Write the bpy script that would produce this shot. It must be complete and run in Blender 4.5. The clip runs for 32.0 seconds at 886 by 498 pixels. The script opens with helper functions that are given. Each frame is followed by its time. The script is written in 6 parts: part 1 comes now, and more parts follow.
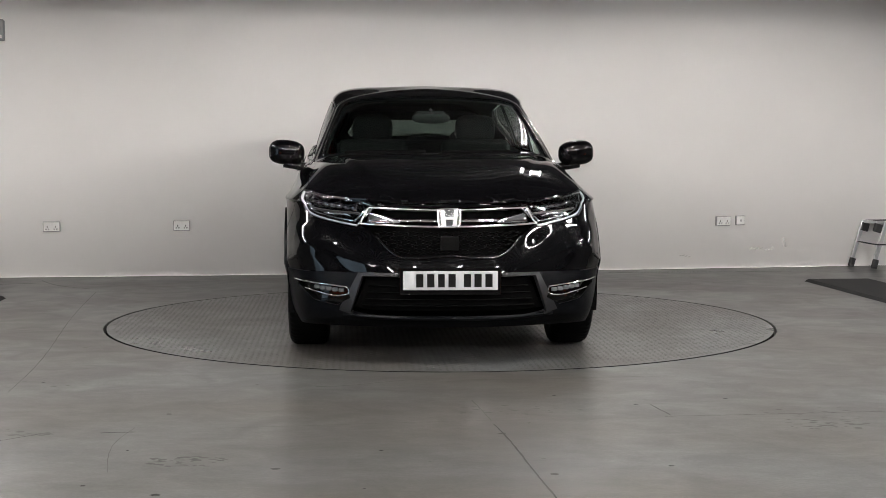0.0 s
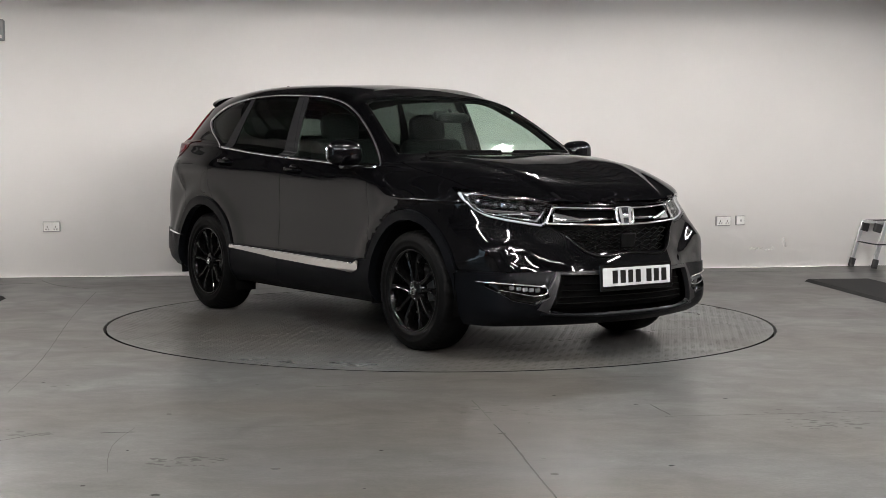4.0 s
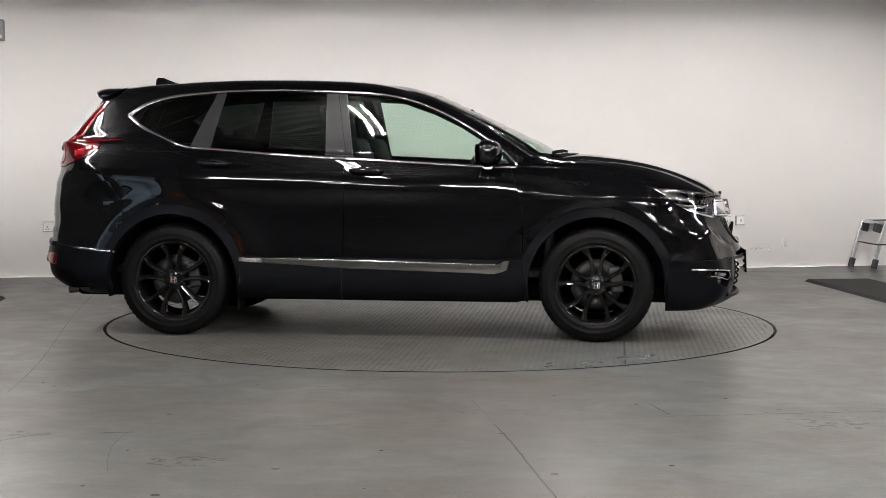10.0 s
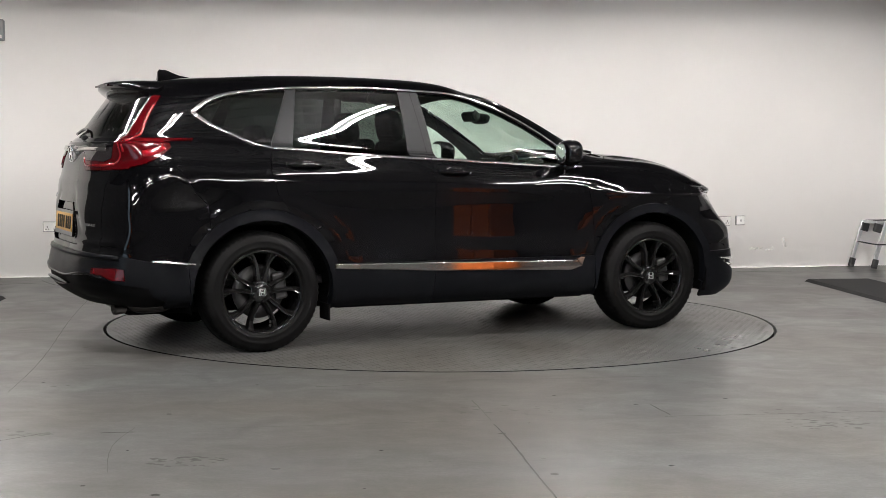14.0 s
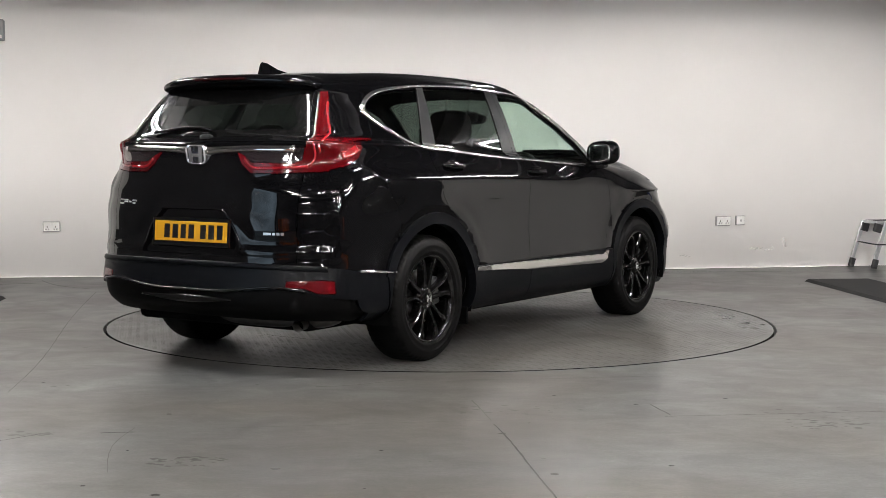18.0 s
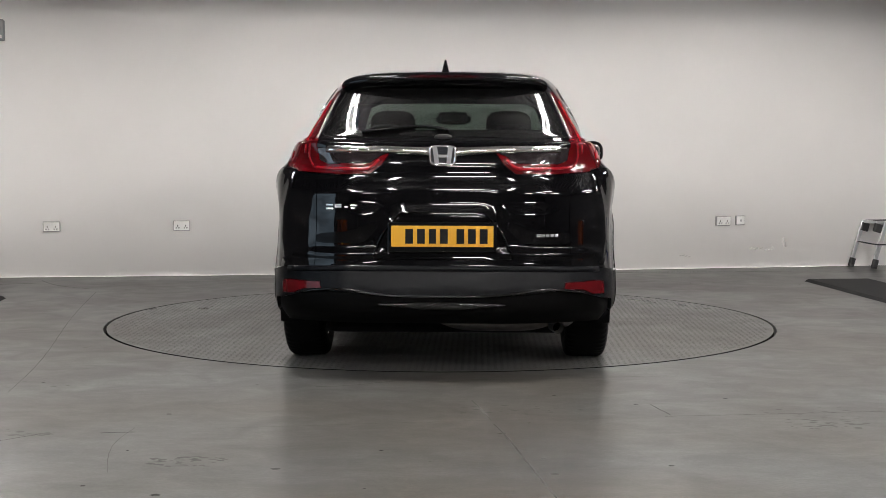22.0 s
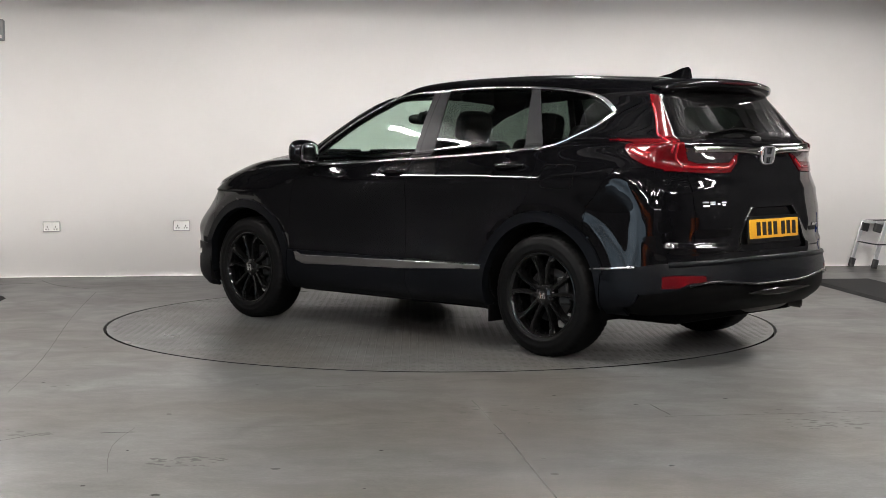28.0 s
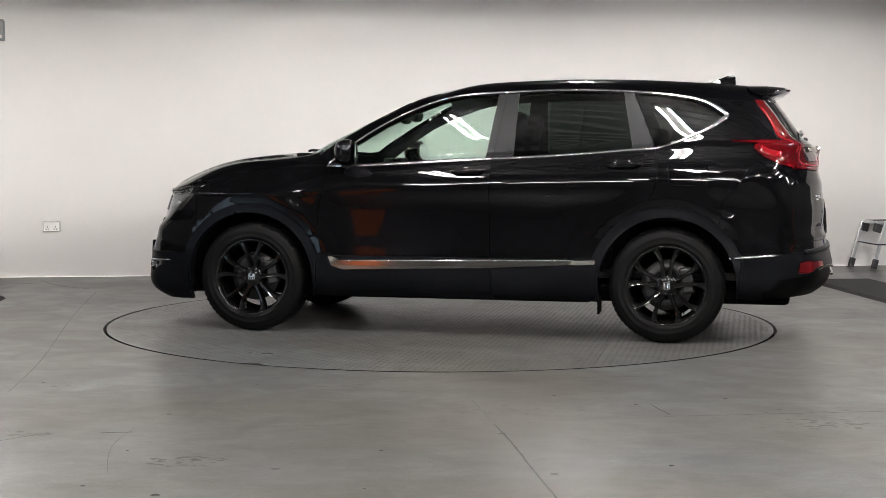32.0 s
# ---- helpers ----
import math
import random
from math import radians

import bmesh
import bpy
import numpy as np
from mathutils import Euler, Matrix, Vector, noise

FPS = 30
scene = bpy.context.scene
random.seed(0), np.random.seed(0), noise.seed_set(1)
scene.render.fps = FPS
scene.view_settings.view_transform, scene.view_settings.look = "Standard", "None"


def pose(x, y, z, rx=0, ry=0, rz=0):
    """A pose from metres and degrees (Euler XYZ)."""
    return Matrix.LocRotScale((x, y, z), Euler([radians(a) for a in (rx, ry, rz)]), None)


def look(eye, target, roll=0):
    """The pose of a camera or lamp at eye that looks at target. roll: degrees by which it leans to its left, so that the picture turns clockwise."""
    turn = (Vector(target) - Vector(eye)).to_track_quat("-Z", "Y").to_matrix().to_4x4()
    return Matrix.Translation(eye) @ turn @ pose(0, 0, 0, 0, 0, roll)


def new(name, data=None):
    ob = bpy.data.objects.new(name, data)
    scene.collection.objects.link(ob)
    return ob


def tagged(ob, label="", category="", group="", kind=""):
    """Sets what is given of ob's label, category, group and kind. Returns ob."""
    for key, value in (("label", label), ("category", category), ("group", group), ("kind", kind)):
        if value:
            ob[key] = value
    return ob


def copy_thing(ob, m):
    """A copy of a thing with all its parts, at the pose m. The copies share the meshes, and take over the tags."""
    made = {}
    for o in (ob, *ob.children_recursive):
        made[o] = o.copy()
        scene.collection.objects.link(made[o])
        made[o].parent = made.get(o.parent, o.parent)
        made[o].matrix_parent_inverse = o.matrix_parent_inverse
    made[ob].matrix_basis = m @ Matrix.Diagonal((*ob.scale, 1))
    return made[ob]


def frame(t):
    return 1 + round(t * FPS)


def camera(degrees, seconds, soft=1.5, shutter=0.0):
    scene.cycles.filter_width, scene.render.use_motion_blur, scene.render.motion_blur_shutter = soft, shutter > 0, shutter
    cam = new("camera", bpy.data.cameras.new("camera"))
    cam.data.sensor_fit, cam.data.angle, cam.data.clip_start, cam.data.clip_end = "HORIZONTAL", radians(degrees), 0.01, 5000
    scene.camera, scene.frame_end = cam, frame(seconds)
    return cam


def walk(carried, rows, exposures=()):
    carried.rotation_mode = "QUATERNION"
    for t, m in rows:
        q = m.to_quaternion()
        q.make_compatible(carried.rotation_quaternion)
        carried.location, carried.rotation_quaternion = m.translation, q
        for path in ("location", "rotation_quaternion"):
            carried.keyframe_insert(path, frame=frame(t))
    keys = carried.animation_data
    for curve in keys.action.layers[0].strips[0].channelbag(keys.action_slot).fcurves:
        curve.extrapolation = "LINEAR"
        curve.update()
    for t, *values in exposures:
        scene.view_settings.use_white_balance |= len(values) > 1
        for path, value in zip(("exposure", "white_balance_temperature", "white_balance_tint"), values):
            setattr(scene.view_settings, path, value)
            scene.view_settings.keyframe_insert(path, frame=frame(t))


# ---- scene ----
# ================= camera: fixed on a tripod =================
cam = camera(34.55, 32.0, 0.8)
EYE = Vector((0.0, -9.761, 1.198))
AIM = Vector((math.sin(radians(0.108)) * math.cos(radians(4.124)), math.cos(radians(0.108)) * math.cos(radians(4.124)), -math.sin(radians(4.124))))
walk(cam, [(0.0, look(EYE, EYE + AIM, 0.123)), (32.0, look(EYE, EYE + AIM, 0.123))],
     [(0.0, -0.44), (1.0, -0.44), (2.0, -0.40), (3.0, -0.32), (6.0, -0.14), (10.0, -0.06), (14.0, -0.02), (17.0, -0.04), (18.0, -0.06), (20.0, -0.20), (22.0, -0.36), (24.0, -0.30), (25.0, -0.22), (28.0, -0.08), (32.0, -0.02)])

# ================= world and exposure =================
world = bpy.data.worlds.new("world")
scene.world = world
world.use_nodes = True
world.node_tree.nodes["Background"].inputs[0].default_value = (0.5, 0.6, 0.7, 1)
world.node_tree.nodes["Background"].inputs[1].default_value = 0.02


# ================= materials =================
def mat(name, color, rough=0.5, metal=0.0, coat=0.0, spec=0.5, vary=0.0, scale=6.0, bump=0.0, bscale=80.0, rvary=0.0, emit=None, power=0.0):
    m = bpy.data.materials.new(name)
    m.use_nodes = True
    nt = m.node_tree
    b = nt.nodes["Principled BSDF"]
    b.inputs["Base Color"].default_value = (*color, 1)
    b.inputs["Roughness"].default_value = rough
    b.inputs["Metallic"].default_value = metal
    b.inputs["Coat Weight"].default_value = coat
    b.inputs["Coat Roughness"].default_value = 0.02
    b.inputs["Specular IOR Level"].default_value = spec
    if emit:
        b.inputs["Emission Color"].default_value = (*emit, 1)
        b.inputs["Emission Strength"].default_value = power
    if vary or bump or rvary:
        tc = nt.nodes.new("ShaderNodeTexCoord")
        n = nt.nodes.new("ShaderNodeTexNoise")
        n.inputs["Scale"].default_value, n.inputs["Detail"].default_value = scale, 6
        nt.links.new(tc.outputs["Object"], n.inputs["Vector"])
        if vary:
            r = nt.nodes.new("ShaderNodeValToRGB")
            r.color_ramp.elements[0].position, r.color_ramp.elements[1].position = 0.3, 0.7
            r.color_ramp.elements[0].color = (*[c * (1 - vary) for c in color], 1)
            r.color_ramp.elements[1].color = (*[min(1, c * (1 + vary)) for c in color], 1)
            nt.links.new(n.outputs["Fac"], r.inputs["Fac"])
            nt.links.new(r.outputs["Color"], b.inputs["Base Color"])
        if rvary:
            mr = nt.nodes.new("ShaderNodeMapRange")
            mr.inputs["To Min"].default_value, mr.inputs["To Max"].default_value = rough - rvary, rough + rvary
            nt.links.new(n.outputs["Fac"], mr.inputs["Value"])
            nt.links.new(mr.outputs["Result"], b.inputs["Roughness"])
        if bump:
            n2 = nt.nodes.new("ShaderNodeTexNoise")
            n2.inputs["Scale"].default_value, n2.inputs["Detail"].default_value = bscale, 4
            nt.links.new(tc.outputs["Object"], n2.inputs["Vector"])
            bp = nt.nodes.new("ShaderNodeBump")
            bp.inputs["Strength"].default_value, bp.inputs["Distance"].default_value = bump, 0.002
            nt.links.new(n2.outputs["Fac"], bp.inputs["Height"])
            nt.links.new(bp.outputs["Normal"], b.inputs["Normal"])
    return m


def glass(name, tint, gloss=1.0):
    """Thin tinted pane: clear light through it is tinted, its gloss follows Fresnel."""
    m = bpy.data.materials.new(name)
    m.use_nodes = True
    nt = m.node_tree
    nt.nodes.remove(nt.nodes["Principled BSDF"])
    out = nt.nodes["Material Output"]
    tr = nt.nodes.new("ShaderNodeBsdfTransparent")
    tr.inputs["Color"].default_value = (*tint, 1)
    gl = nt.nodes.new("ShaderNodeBsdfGlossy")
    gl.inputs["Roughness"].default_value = 0.01
    lw = nt.nodes.new("ShaderNodeLayerWeight")
    lw.inputs["Blend"].default_value = 0.5
    pw = nt.nodes.new("ShaderNodeMath")
    pw.operation = "POWER"
    pw.inputs[1].default_value = 5.0
    nt.links.new(lw.outputs["Facing"], pw.inputs[0])
    fr = nt.nodes.new("ShaderNodeMapRange")
    fr.inputs["To Min"].default_value, fr.inputs["To Max"].default_value = 0.048 * gloss, 0.9
    nt.links.new(pw.outputs[0], fr.inputs["Value"])
    mx = nt.nodes.new("ShaderNodeMixShader")
    nt.links.new(fr.outputs[0], mx.inputs[0])
    nt.links.new(tr.outputs[0], mx.inputs[1])
    nt.links.new(gl.outputs[0], mx.inputs[2])
    nt.links.new(mx.outputs[0], out.inputs["Surface"])
    return m


PAINT = mat("black_paint", (0.0010, 0.0010, 0.0012), 0.5, 0.0, 0.95, 0.0)
PAINT.node_tree.nodes["Principled BSDF"].inputs["Coat IOR"].default_value = 1.26
DISC = mat("brake_disc_steel", (0.008, 0.008, 0.0083), 0.5, 0.5, vary=0.2, scale=30)
CLAD = mat("grey_black_plastic", (0.0016, 0.0018, 0.0023), 0.34, 0.0, 0.0, 0.045, vary=0.15, scale=30, bump=0.12, bscale=700)
GLOSSBLK = mat("piano_black", (0.002, 0.002, 0.002), 0.06, 0.0, 0.0, 0.2)
PILLAR = mat("satin_black_film", (0.009, 0.0092, 0.0098), 0.36, 0.0, 0.0, 0.08)
TRIMGREY = mat("satin_grey_trim", (0.008, 0.0083, 0.009), 0.36, 0.0, 0.0, 0.25)
CHROME = mat("chrome", (0.83, 0.83, 0.84), 0.07, 1.0)
DARKCHROME = mat("smoked_chrome", (0.28, 0.28, 0.29), 0.12, 1.0)
BRIGHTSTRIP = mat("chrome_strip", (0.36, 0.35, 0.335), 0.07, 1.0)
RUBBER = mat("tyre_rubber", (0.0016, 0.0016, 0.0016), 0.5, 0.0, 0.0, 0.04, vary=0.25, scale=14, bump=0.1, bscale=300)
RIM = mat("gloss_black_alloy", (0.0015, 0.0015, 0.0015), 0.4, 0.0, 0.8, 0.0)
RIM.node_tree.nodes["Principled BSDF"].inputs["Coat IOR"].default_value = 1.30
STEEL = mat("brushed_steel", (0.42, 0.42, 0.43), 0.3, 1.0, vary=0.1, scale=40)
CAST = mat("cast_grey_metal", (0.045, 0.042, 0.040), 0.45, 0.7, vary=0.2, scale=20)
UNDER = mat("underbody_black", (0.0018, 0.0018, 0.0018), 0.8, 0.0, 0.0, 0.02, vary=0.3, scale=8)
LEATHER = mat("black_leather", (0.0035, 0.0035, 0.0038), 0.7, 0.0, 0.0, 0.06, bump=0.15, bscale=260)
TRIMIN = mat("interior_plastic", (0.004, 0.004, 0.0045), 0.55, 0.0, 0.0, 0.2, bump=0.1, bscale=300)
CLEAR = glass("windscreen_glass", (0.74, 0.86, 0.79))
PRIVACY = glass("privacy_glass", (0.095, 0.115, 0.105), 0.8)
LENS = glass("clear_lens", (0.86, 0.88, 0.9))
REDLENS = mat("red_lens", (0.034, 0.0006, 0.0014), 0.12, 0.0, 0.1, 0.12)
DARKRED = mat("dark_red_lens", (0.010, 0.0006, 0.001), 0.12, 0.0, 0.1, 0.12)
SMOKE = mat("smoked_lens", (0.008, 0.006, 0.0065), 0.06, 0.0, 0.5, 0.2)
WHITEPL = mat("plate_white", (0.27, 0.275, 0.28), 0.4, 0.0, 0.0, 0.3)
YELLOWPL = mat("plate_yellow", (0.27, 0.134, 0.0035), 0.4, 0.0, 0.10, 0.2)
INK = mat("plate_ink", (0.004, 0.004, 0.004), 0.6, 0.0, 0.0, 0.05)
HEADLED = mat("white_light_guide", (0.30, 0.31, 0.32), 0.25, 0.0, 0.2)
FOGLENS = mat("frosted_lens", (0.07, 0.072, 0.078), 0.2, 0.0, 0.4)
REDGLOW = mat("bright_red_lens", (0.105, 0.0018, 0.004), 0.15, 0.0, 0.3, 0.2)
TRIMLIGHT = mat("pale_lens_edge", (0.06, 0.05, 0.05), 0.15, 0.3, 0.3)
BADGEBLUE = mat("badge_field", (0.004, 0.005, 0.009), 0.12, 0.0, 0.8)
MESHBLK = mat("grille_black", (0.0011, 0.0011, 0.0011), 0.5, 0.0, 0.0, 0.022)


# ================= mesh helpers =================
def part(name, bm, material, parent=None, label=""):
    me = bpy.data.meshes.new(name)
    bm.to_mesh(me)
    bm.free()
    for m in (material if isinstance(material, (list, tuple)) else [material]):
        me.materials.append(m)
    ob = new(name, me)
    if parent:
        ob.parent = parent
    if label:
        ob["label"] = label
    return ob


def empty(name, m=None, parent=None):
    ob = new(name)
    ob.empty_display_size = 0.1
    if m is not None:
        ob.matrix_basis = m
    if parent:
        ob.parent = parent
    return ob


def box(bm, sx, sy, sz, m=None, bevel=0.0, seg=2):
    """A box of those sizes, centred, with rounded edges, at the pose m."""
    r = bmesh.ops.create_cube(bm, size=1.0)
    vs = r["verts"]
    bmesh.ops.scale(bm, vec=(sx, sy, sz), verts=vs)
    if bevel:
        es = list({e for v in vs for e in v.link_edges})
        q = bmesh.ops.bevel(bm, geom=es + vs, offset=bevel, segments=seg, profile=0.5, affect="EDGES")
        vs = list({v for f in q["faces"] for v in f.verts} | {v for v in vs if v.is_valid})
    if m is not None:
        bmesh.ops.transform(bm, matrix=m, verts=vs)
    return vs


def smooth(bm, on=True):
    for f in bm.faces:
        f.smooth = on
    return bm


def lathe(bm, prof, n=48, axis="Y", m=None, closed=False):
    """Turn a profile of (radius, along) round an axis."""
    rings = []
    for k in range(n):
        a = 2 * math.pi * k / n
        row = []
        for r, d in prof:
            c, s = r * math.cos(a), r * math.sin(a)
            p = {"Y": (c, d, s), "Z": (c, s, d), "X": (d, c, s)}[axis]
            row.append(bm.verts.new(m @ Vector(p) if m is not None else p))
        rings.append(row)
    cnt = len(prof)
    for k in range(n):
        a, b = rings[k], rings[(k + 1) % n]
        for i in range(cnt if closed else cnt - 1):
            j = (i + 1) % cnt
            bm.faces.new((a[i], a[j], b[j], b[i])).smooth = True
    return bm


def tube(bm, pts, r, n=8, cap=True, flat=1.0):
    """A round bar along points."""
    pts = [Vector(p) for p in pts]
    rows = []
    up = Vector((0, 0, 1))
    for i, p in enumerate(pts):
        d = (pts[min(i + 1, len(pts) - 1)] - pts[max(i - 1, 0)]).normalized()
        a = d.cross(up if abs(d.dot(up)) < 0.95 else Vector((1, 0, 0))).normalized()
        b = d.cross(a)
        rows.append([bm.verts.new(p + r * (math.cos(2 * math.pi * k / n) * a * flat + math.sin(2 * math.pi * k / n) * b)) for k in range(n)])
    for i in range(len(rows) - 1):
        for k in range(n):
            bm.faces.new((rows[i][k], rows[i][(k + 1) % n], rows[i + 1][(k + 1) % n], rows[i + 1][k])).smooth = True
    if cap:
        bm.faces.new(rows[0][::-1])
        bm.faces.new(rows[-1])
    return bm


def prism(bm, poly, ax, lo, hi, m=None):
    """A polygon pushed out along an axis from lo to hi."""
    def at(p, d):
        v = [p[0], p[1]]
        v.insert(ax, d)
        v = Vector(v)
        return m @ v if m is not None else v
    a = [bm.verts.new(at(p, lo)) for p in poly]
    b = [bm.verts.new(at(p, hi)) for p in poly]
    bm.faces.new(a)
    bm.faces.new(b[::-1])
    for i in range(len(poly)):
        j = (i + 1) % len(poly)
        bm.faces.new((a[i], b[i], b[j], a[j]))
    bmesh.ops.recalc_face_normals(bm, faces=bm.faces)
    return bm


def spline_eval(u, pts, us):
    """Natural cubic spline through pts (n x k) at knots u, evaluated at us."""
    n = len(u)
    h = np.diff(u)
    A = np.zeros((n, n))
    rhs = np.zeros((n, pts.shape[1]))
    A[0, 0] = A[-1, -1] = 1
    for i in range(1, n - 1):
        A[i, i - 1], A[i, i], A[i, i + 1] = h[i - 1], 2 * (h[i - 1] + h[i]), h[i]
        rhs[i] = 6 * ((pts[i + 1] - pts[i]) / h[i] - (pts[i] - pts[i - 1]) / h[i - 1])
    M = np.linalg.solve(A, rhs)
    k = np.clip(np.searchsorted(u, us, side="right") - 1, 0, n - 2)
    t = (us - u[k])[:, None]
    hk = h[k][:, None]
    a = pts[k] + t * ((pts[k + 1] - pts[k]) / hk - hk * (2 * M[k] + M[k + 1]) / 6)
    return a + t * t * M[k] / 2 + t ** 3 * (M[k + 1] - M[k]) / (6 * hk)


def ip(x, table):
    """Straight interpolation in a short table of (x, value)."""
    return float(np.interp(x, [p[0] for p in table], [p[1] for p in table]))


def curve(pts, n):
    """A smooth line of n points through a few."""
    p = np.array(pts, float)
    u = np.concatenate([[0], np.cumsum(np.linalg.norm(np.diff(p, axis=0), axis=1))])
    return [tuple(q) for q in spline_eval(u, p, np.linspace(0, u[-1], n))]


# ================= the car's skin =================
# x forward, y to its left, z up; the middle of the wheelbase on the ground is the origin
def front_x(z):
    return ip(z, [(0.20, 2.16), (0.25, 2.25), (0.32, 2.285), (0.42, 2.292), (0.52, 2.275), (0.60, 2.245), (0.68, 2.215), (0.78, 2.175), (0.85, 2.145), (0.90, 2.13)])


def rear_x(z):
    return ip(z, [(0.22, -2.12), (0.28, -2.24), (0.34, -2.325), (0.46, -2.335), (0.53, -2.325), (0.60, -2.292), (0.75, -2.29), (0.92, -2.275), (1.05, -2.245), (1.13, -2.235), (1.21, -2.20)])


def side_y(x, z):
    w = ip(x, [(-1.9, 0.886), (-1.6, 0.912), (-1.33, 0.920), (-1.0, 0.912), (-0.6, 0.903), (0.0, 0.898), (0.6, 0.898), (1.0, 0.904), (1.33, 0.91), (1.6, 0.898), (1.8, 0.866)])
    w += ip(z, [(0.2, -0.06), (0.26, -0.018), (0.33, 0.006), (0.42, 0.013), (0.5, 0.013), (0.6, 0.002), (0.7, -0.004), (0.8, -0.003), (0.9, 0.0), (1.0, 0.001), (1.1, -0.004)])
    for c in (-1.331, 1.331):
        w += 0.016 * math.exp(-(((x - c) / 0.36) ** 2)) * ip(z, [(0.3, 0.4), (0.55, 1), (0.75, 1), (0.95, 0)])
    return w


COL_X = [-1.90, -1.62, -1.33, -0.85, -0.24, 0.40, 0.85, 1.33, 1.70]  # stations along the side
REAR_Y, FRONT_Y = [0.0, 0.33, 0.60, 0.80], [0.785, 0.60, 0.33, 0.0]


def level(z):
    """One ring of the lower body: from the middle of the tail, round the side, to the middle of the nose."""
    row = []
    corner = ip(z, [(0.42, 0.0), (0.52, 0.6), (0.62, 1.0), (0.70, 0.9), (0.78, 0.15), (0.87, -0.7), (0.95, -0.7)])
    zr, zs, zf = (0.36 - (0.36 - z) * k if z < 0.36 else z for k in (0.5, 0.7, 1.0))
    for y in REAR_Y:
        row.append((rear_x(zr) + 0.20 * (y / 0.8) ** 3.6, y * (1 + ip(z, [(0.3, 0.01), (0.6, 0.03), (0.9, 0.03), (1.2, -0.05)])), zr))
    for i, x in enumerate(COL_X):
        q = zr if i < 2 else zs if i < 8 else zf
        row.append((x, side_y(x, z) + (0.022 * corner if i == 8 else 0.0), q))
    sweep = ip(z, [(0.3, 0.25), (0.5, 0.29), (0.9, 0.30)])
    for i, y in enumerate(FRONT_Y):
        k = (0.030, 0.006, 0.0, 0.0)[i] * corner
        row.append((front_x(zf) - sweep * (y / 0.8) ** 2.1 + k, y + (k if i == 0 else 0.0), zf))
    return row


def ring(xs, ys, zs):
    return [tuple(p) for p in zip(xs, ys, zs)]


RINGS = [level(z) for z in (0.20, 0.27, 0.36, 0.46, 0.55, 0.66, 0.78, 0.87)]
SH_Z = [1.12, 1.12, 1.12, 1.12, 1.12, 1.115, 1.105, 1.085, 1.06, 1.03, 1.005, 0.945, 0.930, 0.910, 0.893, 0.887, 0.886]
SH_IN = [0, 0, 0, 0.012, 0.050, 0.052, 0.046, 0.034, 0.028, 0.026, 0.026, 0.034, 0.036, 0.015, 0, 0, 0]
r6 = []  # just under the shoulder, where the flank is still upright
for i in range(17):
    z = SH_Z[i] - 0.058 if i < 11 else 0.87 + 0.45 * (SH_Z[i] - 0.87)
    q = level(z)[i]
    r6.append((q[0], q[1] - (0.006 if 3 < i < 11 else 0.0), z))
RINGS.append(r6)
r7 = []
for i in range(17):
    q = level(SH_Z[i])[i]
    r7.append((q[0], q[1] - SH_IN[i], SH_Z[i]))
RINGS.append(r7)
# the belt, and the edge of the bonnet in front
RINGS.append(ring([-2.205, -2.19, -2.15, -2.075] + [-1.90, -1.62, -1.33, -0.85, -0.24, 0.40, 0.84, 1.32, 1.66] + [1.835, 1.985, 2.085, 2.115],
                  [0, 0.325, 0.575, 0.735] + [0.785, 0.805, 0.818, 0.83, 0.832, 0.828, 0.818, 0.79, 0.775] + [0.725, 0.575, 0.32, 0],
                  [1.21, 1.21, 1.21, 1.21] + [1.205, 1.20, 1.19, 1.165, 1.13, 1.093, 1.07, 1.034, 0.990] + [0.947, 0.915, 0.902, 0.90]))
# bonnet rings; beside the doors they are the window ledge
RINGS.append(ring([-2.195, -2.18, -2.14, -2.065] + [-1.89, -1.615, -1.33, -0.85, -0.24, 0.40, 0.83, 1.20, 1.50] + [1.69, 1.845, 1.935, 1.965],
                  [0, 0.322, 0.568, 0.72] + [0.77, 0.79, 0.802, 0.814, 0.816, 0.812, 0.803, 0.755, 0.725] + [0.655, 0.505, 0.28, 0],
                  [1.22, 1.22, 1.22, 1.22] + [1.213, 1.207, 1.197, 1.172, 1.137, 1.10, 1.078, 1.069, 1.055] + [1.034, 1.004, 0.980, 0.974]))
RINGS.append(ring([-2.175, -2.16, -2.12, -2.05] + [-1.88, -1.61, -1.33, -0.85, -0.24, 0.40, 0.825, 1.06, 1.27] + [1.41, 1.49, 1.535, 1.55],
                  [0, 0.318, 0.56, 0.705] + [0.755, 0.773, 0.785, 0.797, 0.80, 0.796, 0.787, 0.742, 0.69] + [0.60, 0.44, 0.235, 0],
                  [1.235, 1.235, 1.235, 1.233] + [1.225, 1.218, 1.207, 1.182, 1.147, 1.108, 1.088, 1.095, 1.103] + [1.104, 1.103, 1.092, 1.087]))
# rear edge of the bonnet
RINGS.append(ring([-2.16, -2.145, -2.108, -2.038] + [-1.87, -1.605, -1.33, -0.85, -0.24, 0.395, 0.818, 0.985, 1.10] + [1.175, 1.215, 1.235, 1.24],
                  [0, 0.314, 0.556, 0.692] + [0.744, 0.763, 0.776, 0.788, 0.791, 0.787, 0.778, 0.735, 0.67] + [0.565, 0.405, 0.215, 0],
                  [1.247, 1.247, 1.247, 1.245] + [1.237, 1.229, 1.217, 1.191, 1.155, 1.116, 1.096, 1.105, 1.119] + [1.13, 1.137, 1.136, 1.134]))
